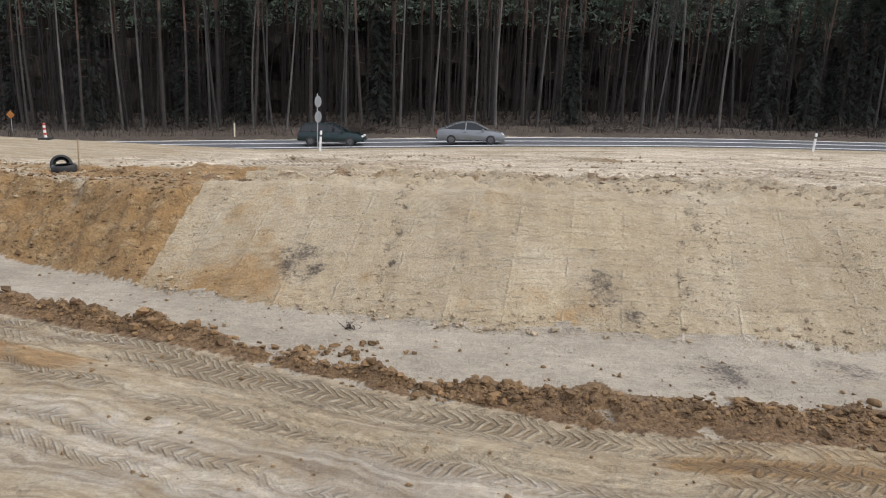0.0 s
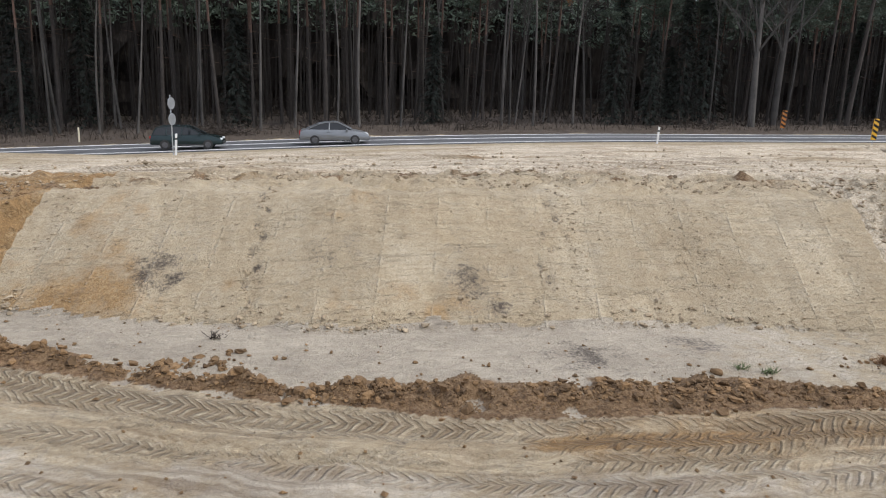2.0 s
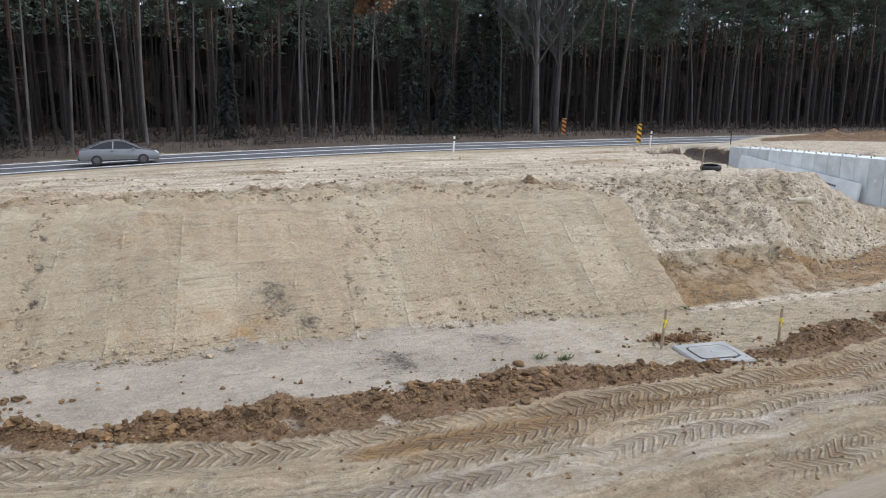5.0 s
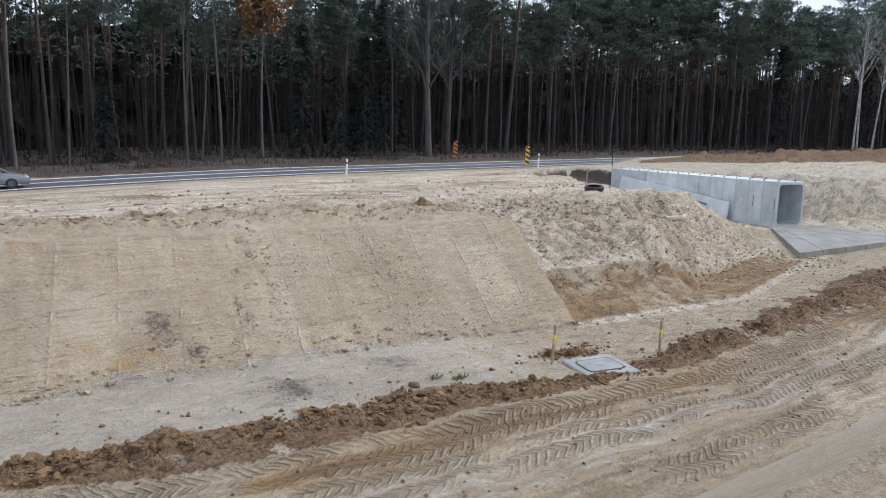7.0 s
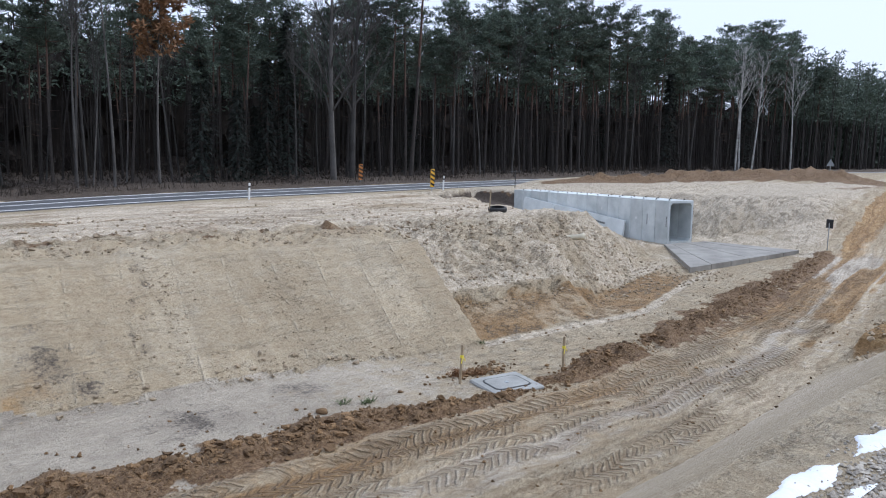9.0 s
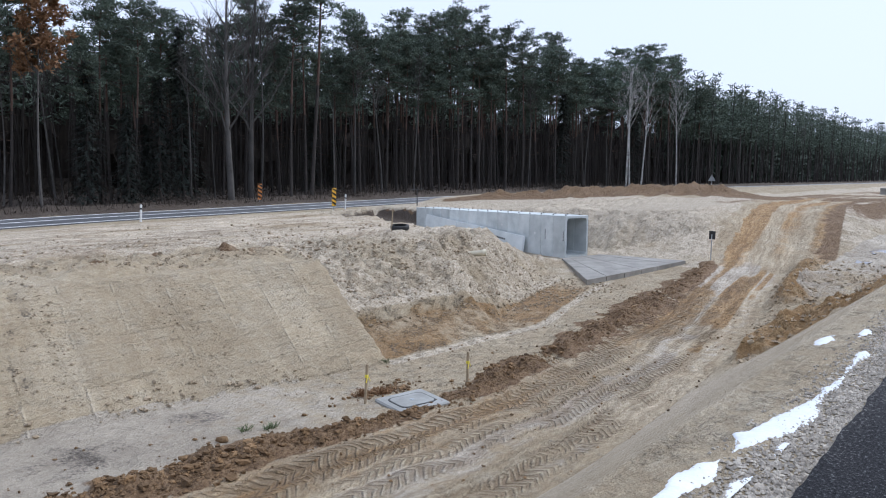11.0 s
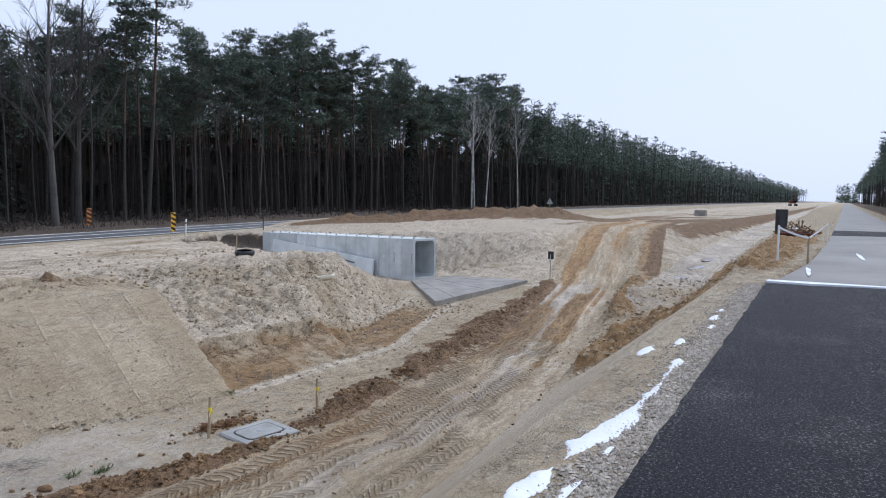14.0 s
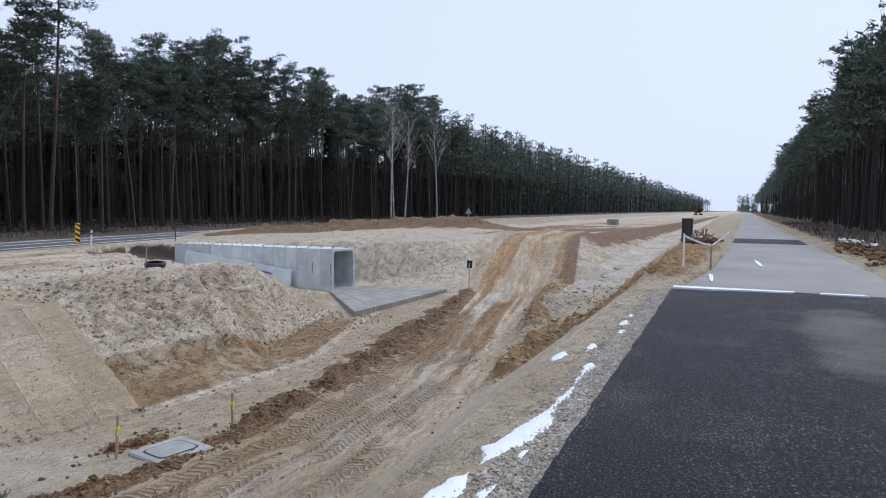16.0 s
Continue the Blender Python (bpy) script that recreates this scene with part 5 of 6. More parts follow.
def sand_spots():
    r = random.Random(22)
    out = []
    for _ in range(2600):  # the rough band behind the slope's top
        x = r.uniform(-14, 24)
        rad = min(0.10, 0.012 + abs(r.gauss(0, 0.026)))
        out.append((x, 19.2 + abs(r.gauss(0, 1.1)) - 0.12 * (x - 2) * (x > 2) * 0.9, rad, rad > 0.06))
    for _ in range(1600):  # lumps left between the wheel tracks
        yy = r.choice((22.9, 24.4, 26.3, 29.0, 31.5, 35.0)) + r.gauss(0, 0.45)
        out.append((r.uniform(-14, 32), yy, min(0.11, 0.025 + abs(r.gauss(0, 0.03))), False))
    for _ in range(1500):  # rough ground beside the trimmed slope
        x = r.uniform(14, 30)
        out.append((x, r.uniform(14.2, 19), min(0.12, 0.02 + abs(r.gauss(0, 0.03))), False))
    for _ in range(1100):  # crumbs at the foot of the slope
        x = r.uniform(-7, 13)
        if math.sin(x * 1.9) + math.sin(x * 0.8 + 1) < r.uniform(-1.6, 1.4):
            continue
        rad = r.uniform(0.012, 0.035) if r.random() < 0.85 else r.uniform(0.035, 0.075)
        out.append((x, float(toe(x)) + abs(r.gauss(0.05, 0.28)), rad, rad > 0.035))
    for _ in range(110):
        x = r.uniform(-6, 13)
        out.append((x, float(toe(x)) + r.uniform(0.3, 3.6), r.uniform(0.012, 0.03), False))
    for _ in range(900):
        out.append((r.uniform(18, 40), 0, r.uniform(0.02, 0.11), False))
    for k in range(16):  # crumbs rolled down the slope in lines
        x0 = r.uniform(-6.5, 12.5)
        for _ in range(26):
            yy = float(toe(x0)) + r.uniform(0.2, 3.4)
            out.append((x0 + 0.2 * (yy - float(toe(x0))) + r.gauss(0, 0.09), yy, r.uniform(0.012, 0.04), False))
    for fx, fy in FOOTPRINTS:
        for _ in range(7):
            out.append((fx + r.gauss(0, 0.1), fy - 0.12 + r.gauss(0, 0.1), r.uniform(0.015, 0.05), False))
    fixed = []
    for x, y, rad, big in out:
        if y == 0:
            y = float(asphalt_edge(x)) + 1.3 + r.random() * max(0.5, float(haul_edge(x)) - float(asphalt_edge(x)) - 1.4)
        fixed.append((x, y, rad, big))
    return fixed


scatter("sand_lumps", sand_spots(), CLOD_SAND, "small lumps of damp sand on the rough ground", "sand lumps", 32)


def gravel_spots():
    r = random.Random(23)
    out = []
    for _ in range(17000):
        x = 2.0 + 15 * r.random() ** 1.6 if r.random() < 0.85 else r.uniform(-8, 2)
        out.append((x, float(asphalt_edge(x)) + 0.01 + min(0.6, abs(r.gauss(0.15, 0.17))), r.uniform(0.008, 0.021), False))
    return out


scatter("gravel", gravel_spots(), GRAVEL, "pale crushed gravel on the road shoulder", "gravel", 33)


def patch(name, x0, x1, y0, y1, step, inside, rise, mat, label, category):
    """A thin uneven layer lying on the ground wherever inside(x, y) is above 0."""
    xs, ys = np.arange(x0, x1, step), np.arange(y0, y1, step)
    px, py = np.meshgrid(xs, ys)
    keep = inside(px, py)
    base_z = land(px, py)[0]
    z = base_z + rise * np.clip(keep * 3, 0, 1) ** 0.5 + 0.004
    sh = Shape()
    ids = {}
    for i in range(px.shape[0] - 1):
        for j in range(px.shape[1] - 1):
            if keep[i, j] > 0 or keep[i + 1, j] > 0 or keep[i, j + 1] > 0 or keep[i + 1, j + 1] > 0:
                q = []
                for a, b in ((i, j), (i, j + 1), (i + 1, j + 1), (i + 1, j)):
                    if (a, b) not in ids:
                        ids[a, b] = len(sh.v)
                        sh.v.append((px[a, b], py[a, b], z[a, b] if keep[a, b] > 0 else base_z[a, b] - 0.01))
                    q.append(ids[a, b])
                sh.f.append(tuple(q))
    sh.m = [0] * len(sh.f)
    return tagged(new(name, sh.mesh(name, mat, True)), label, category)


def snow_band(x, y):
    e = asphalt_edge(x)
    n = value_noise(x, y, 0.45, 3, 0.5, 2)
    c = e + curve(x, (3.2, 0.60), (4.2, 0.56), (5.2, 0.48), (5.9, 0.37), (7.1, 0.33), (8.4, 0.36), (9.5, 0.36))
    w = curve(x, (2.7, -0.2), (3.3, 0.09), (4.6, 0.065), (5.4, 0.09), (5.9, 0.12), (6.6, 0.05), (7.4, 0.03), (8.0, 0.06), (8.6, 0.0), (9.2, -0.1))
    n = value_noise(x, y, 0.45, 3, 0.5, 2)
    main = w * 0.74 + 0.09 * n - np.abs(y - c)
    c2 = e + curve(x, (3.2, 0.30), (5.6, 0.28))
    lobe = 0.028 - 0.2 * smooth(3.5, 3.0, x) + 0.07 * n - np.abs(y - c2) - 0.3 * smooth(5.2, 5.6, x)
    return np.maximum(main, lobe)


patch("snow_patch", 2.6, 9.4, 1.0, 1.75, 0.018, snow_band, 0.03, SNOW, "melting white snow along the gravel shoulder", "snow")
for cx, cy, rx, ry in ((9.0, 1.62, 0.35, 0.07), (9.5, 1.38, 0.25, 0.05), (11.8, 1.28, 0.35, 0.06), (12.7, 1.33, 0.22, 0.05), (11.0, 1.2, 0.22, 0.04)):
    patch("snow_patch", cx - 1, cx + 1, cy - 0.3, cy + 0.3, 0.03,
          lambda x, y: 0.12 * (1 - ((x - cx) / rx) ** 2 - ((y - cy) / ry) ** 2) + 0.22 * value_noise(x, y * 2, 0.3, 3, 0.6, 4), 0.02, SNOW, "small scrap of melting snow on the shoulder", "snow")


def lying(name, outline, z, thick, mat, label, category, kind=""):
    """A flat sheet of the given outline at height z, with a little thickness."""
    bm = bmesh.new()
    f = bm.faces.new([bm.verts.new((x, y, z)) for x, y in outline])
    ext = bmesh.ops.extrude_face_region(bm, geom=[f])
    for e in ext["geom"]:
        if isinstance(e, bmesh.types.BMVert):
            e.co.z -= thick
    return tagged(new(name, finish(bm, name, mat)), label, category, kind=kind)


def ragged(cx, cy, rx, ry, seed, n=22, turn=0.0, jag=0.12):
    r = random.Random(seed)
    out = []
    for k in range(n):
        a = 6.283 * k / n
        m = r.uniform(1 - jag, 1 + jag)
        u, v = rx * m * math.cos(a), ry * m * math.sin(a)
        out.append((cx + u * math.cos(turn) - v * math.sin(turn), cy + u * math.sin(turn) + v * math.cos(turn)))
    return out


# slush along the end of the new layer, and streaks on the lower one
lying("snow_patch", [(END - 0.34, 0.99), (END - 0.02, 0.99), (END - 0.01, 0.2), (END - 0.02, -0.7), (END - 0.04, -1.45), (END - 0.26, -1.4), (END - 0.3, -0.5), (END - 0.4, 0.1)], 3.345, 0.04, SNOW, "white line of slush at the asphalt step", "snow")
lying("snow_patch", [(END - 0.2, -1.9), (END - 0.02, -1.95), (END - 0.02, -2.7), (END - 0.22, -2.8)], 3.338, 0.04, SNOW, "white line of slush at the asphalt step", "snow")
for cx, cy, rx, ry in ((20.6, 0.35, 0.7, 0.10), (27, -0.9, 0.9, 0.12)):
    lying("snow_patch", ragged(cx, cy, rx * 1.7, ry * 0.55, int(cx * 10), 30, 0.05, 0.25), 3.252, 0.012, SNOW, "thin streak of slush on the worn asphalt", "snow")
# water standing in the ditch and on the floor of the cut
for cx, cy, rx, ry, dz, turn in ((42, 7.3, 2.0, 0.4, 0.02, 0.04), (46.5, 7.4, 2.2, 0.45, 0.02, 0.03), (52, 7.5, 2.4, 0.4, 0.02, 0.0), (28.6, 5.9, 1.3, 0.26, 0.03, 0.1)):
    h = float(np.percentile(ground_heights([cx + rx * u for u in (-0.8, -0.4, 0, 0.4, 0.8) for _ in range(3)], [cy + ry * v_ for _ in range(5) for v_ in (-0.6, 0, 0.6)]), 30))
    lying("puddle", ragged(cx, cy, rx, ry, int(cx * 7), 26, turn), h + dz, 0.12, WATER, "shallow puddle of meltwater in the ditch", "puddle")


# ---------------------------------------------------------------- the culvert
base = pose(CULVERT.x - 0.15, CULVERT.y, 0.02, -0.7, 0, -math.degrees(math.atan2(AXIS.x, AXIS.y)))
culvert = empty("box_culvert", base, "grey precast concrete box culvert of many joined sections", "culvert")


def culvert_section(y0, y1, h=2.48, w=1.0, t=0.14, c=0.15):
    """A closed frame with chamfered inner corners between y0 and y1."""
    bm = bmesh.new()
    iw, i0, i1 = w - t, t, h - t
    outer = [(-w, 0), (w, 0), (w, h), (-w, h)]
    inner = [(-iw + c, i0), (iw - c, i0), (iw, i0 + c), (iw, i1 - c), (iw - c, i1), (-iw + c, i1), (-iw, i1 - c), (-iw, i0 + c)]
    rings = []
    for y in (y0, y1):
        rings.append(([bm.verts.new((x, y, z)) for x, z in outer], [bm.verts.new((x, y, z)) for x, z in inner]))
    for (o, n) in rings:
        for a, (p, q) in zip(range(4), ((0, 1), (2, 3), (4, 5), (6, 7))):
            bm.faces.new((o[a], o[(a + 1) % 4], n[q], n[p]))
            bm.faces.new((o[(a + 1) % 4], n[(q + 1) % 8], n[q]))
    (o0, n0), (o1, n1) = rings
    for a in range(4):
        bm.faces.new((o0[a], o0[(a + 1) % 4], o1[(a + 1) % 4], o1[a]))
    for a in range(8):
        bm.faces.new((n0[a], n0[(a + 1) % 8], n1[(a + 1) % 8], n1[a]))
    edges = [e for e in bm.edges if all(v in o0 + o1 for v in e.verts)]
    bmesh.ops.bevel(bm, geom=edges, offset=0.018, segments=1, profile=0.5, affect="EDGES")
    return bm


for s in range(15):
    sec = part("section", culvert_section(s * 1.0 + 0.008, s * 1.0 + 0.992), CONCRETE, culvert)
    for xx in (-0.6, 0.6):
        bm = bmesh.new()
        rod(bm, (xx, s + 0.3, 2.47), (xx, s + 0.362, 2.56), 0.02, 0.02, 5)
        rod(bm, (xx, s + 0.42, 2.47), (xx, s + 0.358, 2.56), 0.02, 0.02, 5)
        part("lifting_loop", bm, BLACK_PAINT, sec, "small dark steel lifting loop")
    if s in (1, 2, 5, 9):
        part("lifting_socket", box(bmesh.new(), (0.01, 0.09, 0.12), (-1.004, s + 0.5, 1.7 if s > 2 else 1.35), 0.002), WHITE_PAINT, sec, "small pale filled lifting socket")
    if s == 1:
        part("scrape", box(bmesh.new(), (0.008, 0.04, 0.62), (-1.003, s + 0.62, 1.35), 0.001), BLACK_PAINT, sec, "thin dark scrape")
# unseen board, added so that no daylight enters from behind
part("light_stop", box(bmesh.new(), (1.6, 0.06, 2.1), (0, 14.9, 1.24), 0.01), CONCRETE_DARK, culvert, "added dark board keeping light out of the far end")
bm = bmesh.new()
for k in range(13):
    rod(bm, (0.99, 0.06, 0.25 + 0.16 * k), (1.07, 0.03, 0.25 + 0.16 * k), 0.014, 0.014, 5)
part("bar_ends", bm, BLACK_PAINT, culvert, "short steel bar ends along the mouth")
bm = bmesh.new()
for k in range(7):
    box(bm, (0.006, 0.07, 0.05), (-1.003, 0.14, 1.05 + 0.085 * k))
part("stencil", bm, BLACK_PAINT, culvert, "dark stencilled marks")

# wing panel standing against the culvert's side
wing = empty("wing_panel", base, "pale grey concrete wing panel leaning on the culvert", "concrete panel")
def wing_x(z):
    return -1.07 - 0.15 * max(0.0, 2.1 - z)


for y0, y1 in ((3.1, 6.4), (6.46, 9.8), (9.86, 13.4)):
    bm = bmesh.new()
    side = [(y0, -0.25), (y1, -0.25), (y1, 1.12 + 0.088 * (y1 - 3.1)), (y0, 1.12 + 0.088 * (y0 - 3.1))]
    front = [bm.verts.new((wing_x(z) - 0.13, y, z)) for y, z in side]
    back = [bm.verts.new((wing_x(z), y, z)) for y, z in side]
    bm.faces.new(front)
    bm.faces.new(back)
    for a in range(4):
        bm.faces.new((front[a], front[(a + 1) % 4], back[(a + 1) % 4], back[a]))
    part("slab", bm, CONCRETE_PALE, wing)
bm = bmesh.new()
box(bm, (0.006, 0.16, 0.16), (wing_x(1.0) - 0.136, 5.9, 1.0), turn=Matrix.Rotation(0.8, 4, "X"))
for k in range(6):
    box(bm, (0.006, 0.12, 0.11), (wing_x(0.95 - 0.02 * k) - 0.136, 5.66 - 0.17 * k, 0.95 - 0.02 * k), turn=Matrix.Rotation(0.15, 4, "Y"))
part("maker_mark", bm, BLACK_PAINT, wing, "dark maker's mark")

# sloping apron in front of the mouth, of cast strips
apron = empty("concrete_apron", Matrix(), "weathered grey concrete apron slab before the culvert", "apron")
near_l, near_r, far_r, far_l = Vector((28.7, 15.8, 0.24)), Vector((39.0, 15.5, 0.26)), Vector((39.3, 20.9, 0.14)), Vector((36.0, 21.6, 0.12))
for k in range(6):
    a, b = k / 6, (k + 1) / 6 - 0.004
    bm = bmesh.new()
    low, high_v = [], []
    for p in (near_l.lerp(near_r, a), near_l.lerp(near_r, b), far_l.lerp(far_r, b), far_l.lerp(far_r, a)):
        low.append(bm.verts.new((p.x, p.y, p.z - 0.35)))
        high_v.append(bm.verts.new(p + Vector((0, 0, 0.006 * (k % 2)))))
    bm.faces.new(low)
    bm.faces.new(high_v)
    for q in range(4):
        bm.faces.new((low[q], low[(q + 1) % 4], high_v[(q + 1) % 4], high_v[q]))
    part("strip", bm, CONCRETE_DARK, apron)


# ---------------------------------------------------------------- things on the site
def manhole(x, y, turn):
    z = ground_at(x, y)
    ob = empty("manhole_slab", pose(x, y, max(z, 0.0) - 0.16, 1, -1, turn), "square grey concrete manhole slab with a rounded iron-framed cover", "manhole")
    part("slab", box(bmesh.new(), (1.25, 1.1, 0.26), (0, 0, 0.08), 0.03), CONCRETE_SLAB, ob)
    bm = bmesh.new()
    box(bm, (0.91, 0.71, 0.03), (0, 0, 0.203))
    bmesh.ops.bevel(bm, geom=[e for e in bm.edges if abs(e.verts[0].co.z - e.verts[1].co.z) > 0.02], offset=0.14, segments=4, profile=0.5, affect="EDGES")
    part("frame", bm, BLACK_PAINT, ob, "dark iron frame")
    bm = bmesh.new()
    box(bm, (0.84, 0.64, 0.03), (0, 0, 0.208))
    bmesh.ops.bevel(bm, geom=[e for e in bm.edges if abs(e.verts[0].co.z - e.verts[1].co.z) > 0.02], offset=0.13, segments=4, profile=0.5, affect="EDGES")
    lid = part("lid", bm, CONCRETE_SLAB, ob, "pale concrete-filled lid")
    part("eye", rod(bmesh.new(), (0, 0, 0.21), (0, 0, 0.232), 0.06, 0.05, 10), GREY_METAL, lid)


manhole(11.3, 10.15, -12)


def ribbon_stake(x, y, lean, height=0.85):
    ob = empty("marker_stake", pose(x, y, ground_at(x, y), 0, lean, 20), "grey wooden stake with a yellow ribbon tied round it", "stake", "survey stakes")
    bm = bmesh.new()
    box(bm, (0.055, 0.05, height + 0.25), (0, 0, (height - 0.25) / 2), 0.008)
    part("stake", bm, WOOD, ob)
    bm = bmesh.new()
    box(bm, (0.068, 0.063, 0.07), (0, 0, height * 0.70), 0.006)
    box(bm, (0.03, 0.010, 0.15), (-0.04, -0.03, height * 0.62), turn=Matrix.Rotation(0.4, 4, "Y"))
    box(bm, (0.12, 0.010, 0.02), (0.08, -0.03, height * 0.62), turn=Matrix.Rotation(0.9, 4, "Y"))
    part("ribbon", bm, YELLOW_TAPE, ob, "bright yellow plastic ribbon")


ribbon_stake(10.57, 10.85, 6, 0.85)
ribbon_stake(12.95, 9.95, 1, 0.82)


def tyre_marker(x, y, post):
    z = ground_at(x, y)
    ob = empty("old_tyre", pose(x, y, z, 3, -4, 0), "old black tyre lying on the sand", "tyre", "marker tyres")
    bm = bmesh.new()
    prof = [(0.20, 0.0), (0.30, -0.10), (0.37, -0.105), (0.40, -0.06), (0.41, 0.0), (0.40, 0.06), (0.37, 0.105), (0.30, 0.10)]
    rings = []
    for s in range(24):
        a = 6.283 * s / 24
        rings.append([bm.verts.new((r * math.cos(a), r * math.sin(a), 0.11 + h)) for r, h in prof])
    for s in range(24):
        p, q = rings[s], rings[(s + 1) % 24]
        for k in range(len(prof) - 1):
            bm.faces.new((p[k], q[k], q[k + 1], p[k + 1]))
    part("tread", bm, RUBBER, ob, smooth_faces=True)
    px_, py_, h = post
    st = empty("marker_stake", pose(px_, py_, ground_at(px_, py_), 2, 2, 0), "thin pale wooden stake beside a tyre", "stake", "survey stakes")
    part("stake", box(bmesh.new(), (0.045, 0.04, h + 0.2), (0, 0, (h - 0.2) / 2), 0.006), WOOD, st)
    return ob


tyre_marker(22.33, 21.33, (21.95, 21.45, 0.95))
flat = tyre_marker(-11.75, 22.1, (-11.4, 22.3, 0.95))
second = tyre_marker(-12.0, 22.45, (-27.0, 30.0, 0.9))
flat.scale, second.scale = (0.9, 0.9, 1.2), (0.8, 0.8, 0.8)
second.matrix_world = pose(-12.05, 22.5, ground_at(-12.05, 22.5) + 0.08, 62, 10, 20) @ Matrix.Diagonal((0.8, 0.8, 0.8, 1))

pipe = empty("pipe_end", pose(22.3, 17.35, ground_at(22.3, 17.35) + 0.02, -8, 0, 33), "short cream plastic pipe sticking out of the sand", "pipe")
bm = bmesh.new()
for a in range(16):
    t0, t1 = 6.283 * a / 16, 6.283 * (a + 1) / 16
    ring = []
    for t in (t0, t1):
        ring.append([bm.verts.new((r * math.cos(t), y, 0.12 + r * math.sin(t))) for r, y in ((0.11, 0.5), (0.11, -0.42), (0.125, -0.43), (0.125, -0.6), (0.105, -0.6), (0.10, 0.5))])
    for k in range(5):
        bm.faces.new((ring[0][k], ring[1][k], ring[1][k + 1], ring[0][k + 1]))
bmesh.ops.remove_doubles(bm, verts=bm.verts[:], dist=0.001)
part("tube", bm, PVC, pipe, smooth_faces=True)


def plank(x, y, turn, length, tilt):
    ob = empty("plank", pose(x, y, ground_at(x, y) + 0.12, 0, tilt, turn), "weathered grey plank lying on the bank", "plank")
    part("board", box(bmesh.new(), (length, 0.16, 0.045), bevel=0.008), WOOD, ob)


plank(23.2, 5.5, 25, 3.6, 4)
plank(46, 5.2, 5, 4.0, 2)
plank(48, 5.0, -8, 4.5, 3)
plank(39, 3.4, 12, 3.0, 2)

# black board on a post beside the ramp
ob = empty("site_board", pose(40.1, 14.55, ground_at(40.1, 14.55), 0, 0, 70), "small black board on a thin metal post", "sign")
part("post", rod(bmesh.new(), (0, 0, -0.2), (0, 0, 1.45), 0.025), GREY_METAL, ob)
part("board", box(bmesh.new(), (0.42, 0.03, 0.46), (0, -0.03, 1.4), 0.008), BLACK_PAINT, ob)


# tape strung on posts, skip, bin, heap
def tape_post(x, y, h, mat=WHITE_PAINT):
    ob = empty("barrier_post", pose(x, y, ground_at(x, y), 0, 2, 0), "thin pale post holding barrier tape", "post", "tape posts")
    part("post", rod(bmesh.new(), (0, 0, -0.2), (0, 0, h), 0.03, 0.03, 8), mat, ob)


POSTS = [(22.4, 1.2, 1.05), (23.9, 0.5, 0.95), (37.5, 0.25, 1.0)]
for x, y, h in POSTS:
    tape_post(x, y, h, WOOD if h < 1 else WHITE_PAINT)
for (x0, y0, h0), (x1, y1, h1) in zip(POSTS, POSTS[1:]):
    bm = bmesh.new()
    z0, z1 = ground_at(x0, y0) + h0 - 0.06, ground_at(x1, y1) + h1 - 0.06
    prev = None
    for k in range(9):
        f = k / 8
        c = Vector((x0 + (x1 - x0) * f, y0 + (y1 - y0) * f, z0 + (z1 - z0) * f - 0.03 * math.sin(f * math.pi)))
        row = [bm.verts.new(c + Vector((0, dy, dz))) for dy, dz in ((-0.004, 0.03), (0.004, 0.03), (0.004, -0.03), (-0.004, -0.03))]
        if prev:
            for q in range(4):
                bm.faces.new((prev[q], prev[(q + 1) % 4], row[(q + 1) % 4], row[q]))
        prev = row
    tagged(new("barrier_tape", finish(bm, "barrier_tape", WHITE_PAINT)), "white barrier tape strung between thin posts", "barrier tape")

z = 2.62
skip = empty("steel_skip", pose(42.5, 1.75, z - 0.1, 0, 0, 4), "rust-red open steel skip full of debris", "skip")
bm = bmesh.new()
outer = [(-1.5, -0.7, 0), (1.5, -0.7, 0), (1.5, 0.7, 0), (-1.5, 0.7, 0)]
lo = [bm.verts.new(Vector(p)) for p in outer]
hi = [bm.verts.new((p[0] * 1.25, p[1] * 1.1, 0.85)) for p in outer]
bm.faces.new(lo)
for a in range(4):
    bm.faces.new((lo[a], lo[(a + 1) % 4], hi[(a + 1) % 4], hi[a]))
bmesh.ops.solidify(bm, geom=bm.faces[:], thickness=0.05)
part("body", bm, RUST, skip)
bm = bmesh.new()
for a, b in ((0, 1), (1, 2), (2, 3), (3, 0)):
    p, q = Vector((outer[a][0] * 1.25, outer[a][1] * 1.1, 0.86)), Vector((outer[b][0] * 1.25, outer[b][1] * 1.1, 0.86))
    rod(bm, p, q, 0.05, 0.05, 6)
part("rim", bm, RUST, skip)
r = random.Random(3)
sh = Shape()
for _ in range(110):
    sh.lump((42.5 + r.gauss(0.1, 0.75), 1.75 + r.gauss(0, 0.35), z + 0.45 + r.random() * 0.4), r.uniform(0.08, 0.22), r, 0.8, True)
for _ in range(30):
    c = Vector((42.5 + r.gauss(0.1, 0.8), 1.75 + r.gauss(0, 0.35), z + 0.7 + r.random() * 0.25))
    d = Vector((r.gauss(0, 1), r.gauss(0, 0.6), r.gauss(0, 0.4))).normalized() * 0.6
    sh.tube([c - d, c + d], [0.03, 0.03], 4)
tagged(new("debris_heap", sh.mesh("debris_heap", CLOD)), "dark heap of rubble and scrap in the skip", "debris", kind="stuff")
sh = Shape()
for _ in range(24):
    sh.lump((42.5 + r.gauss(0.1, 0.8), 1.75 + r.gauss(0, 0.3), z + 0.8 + r.random() * 0.2), r.uniform(0.04, 0.1), r, 0.8, False)
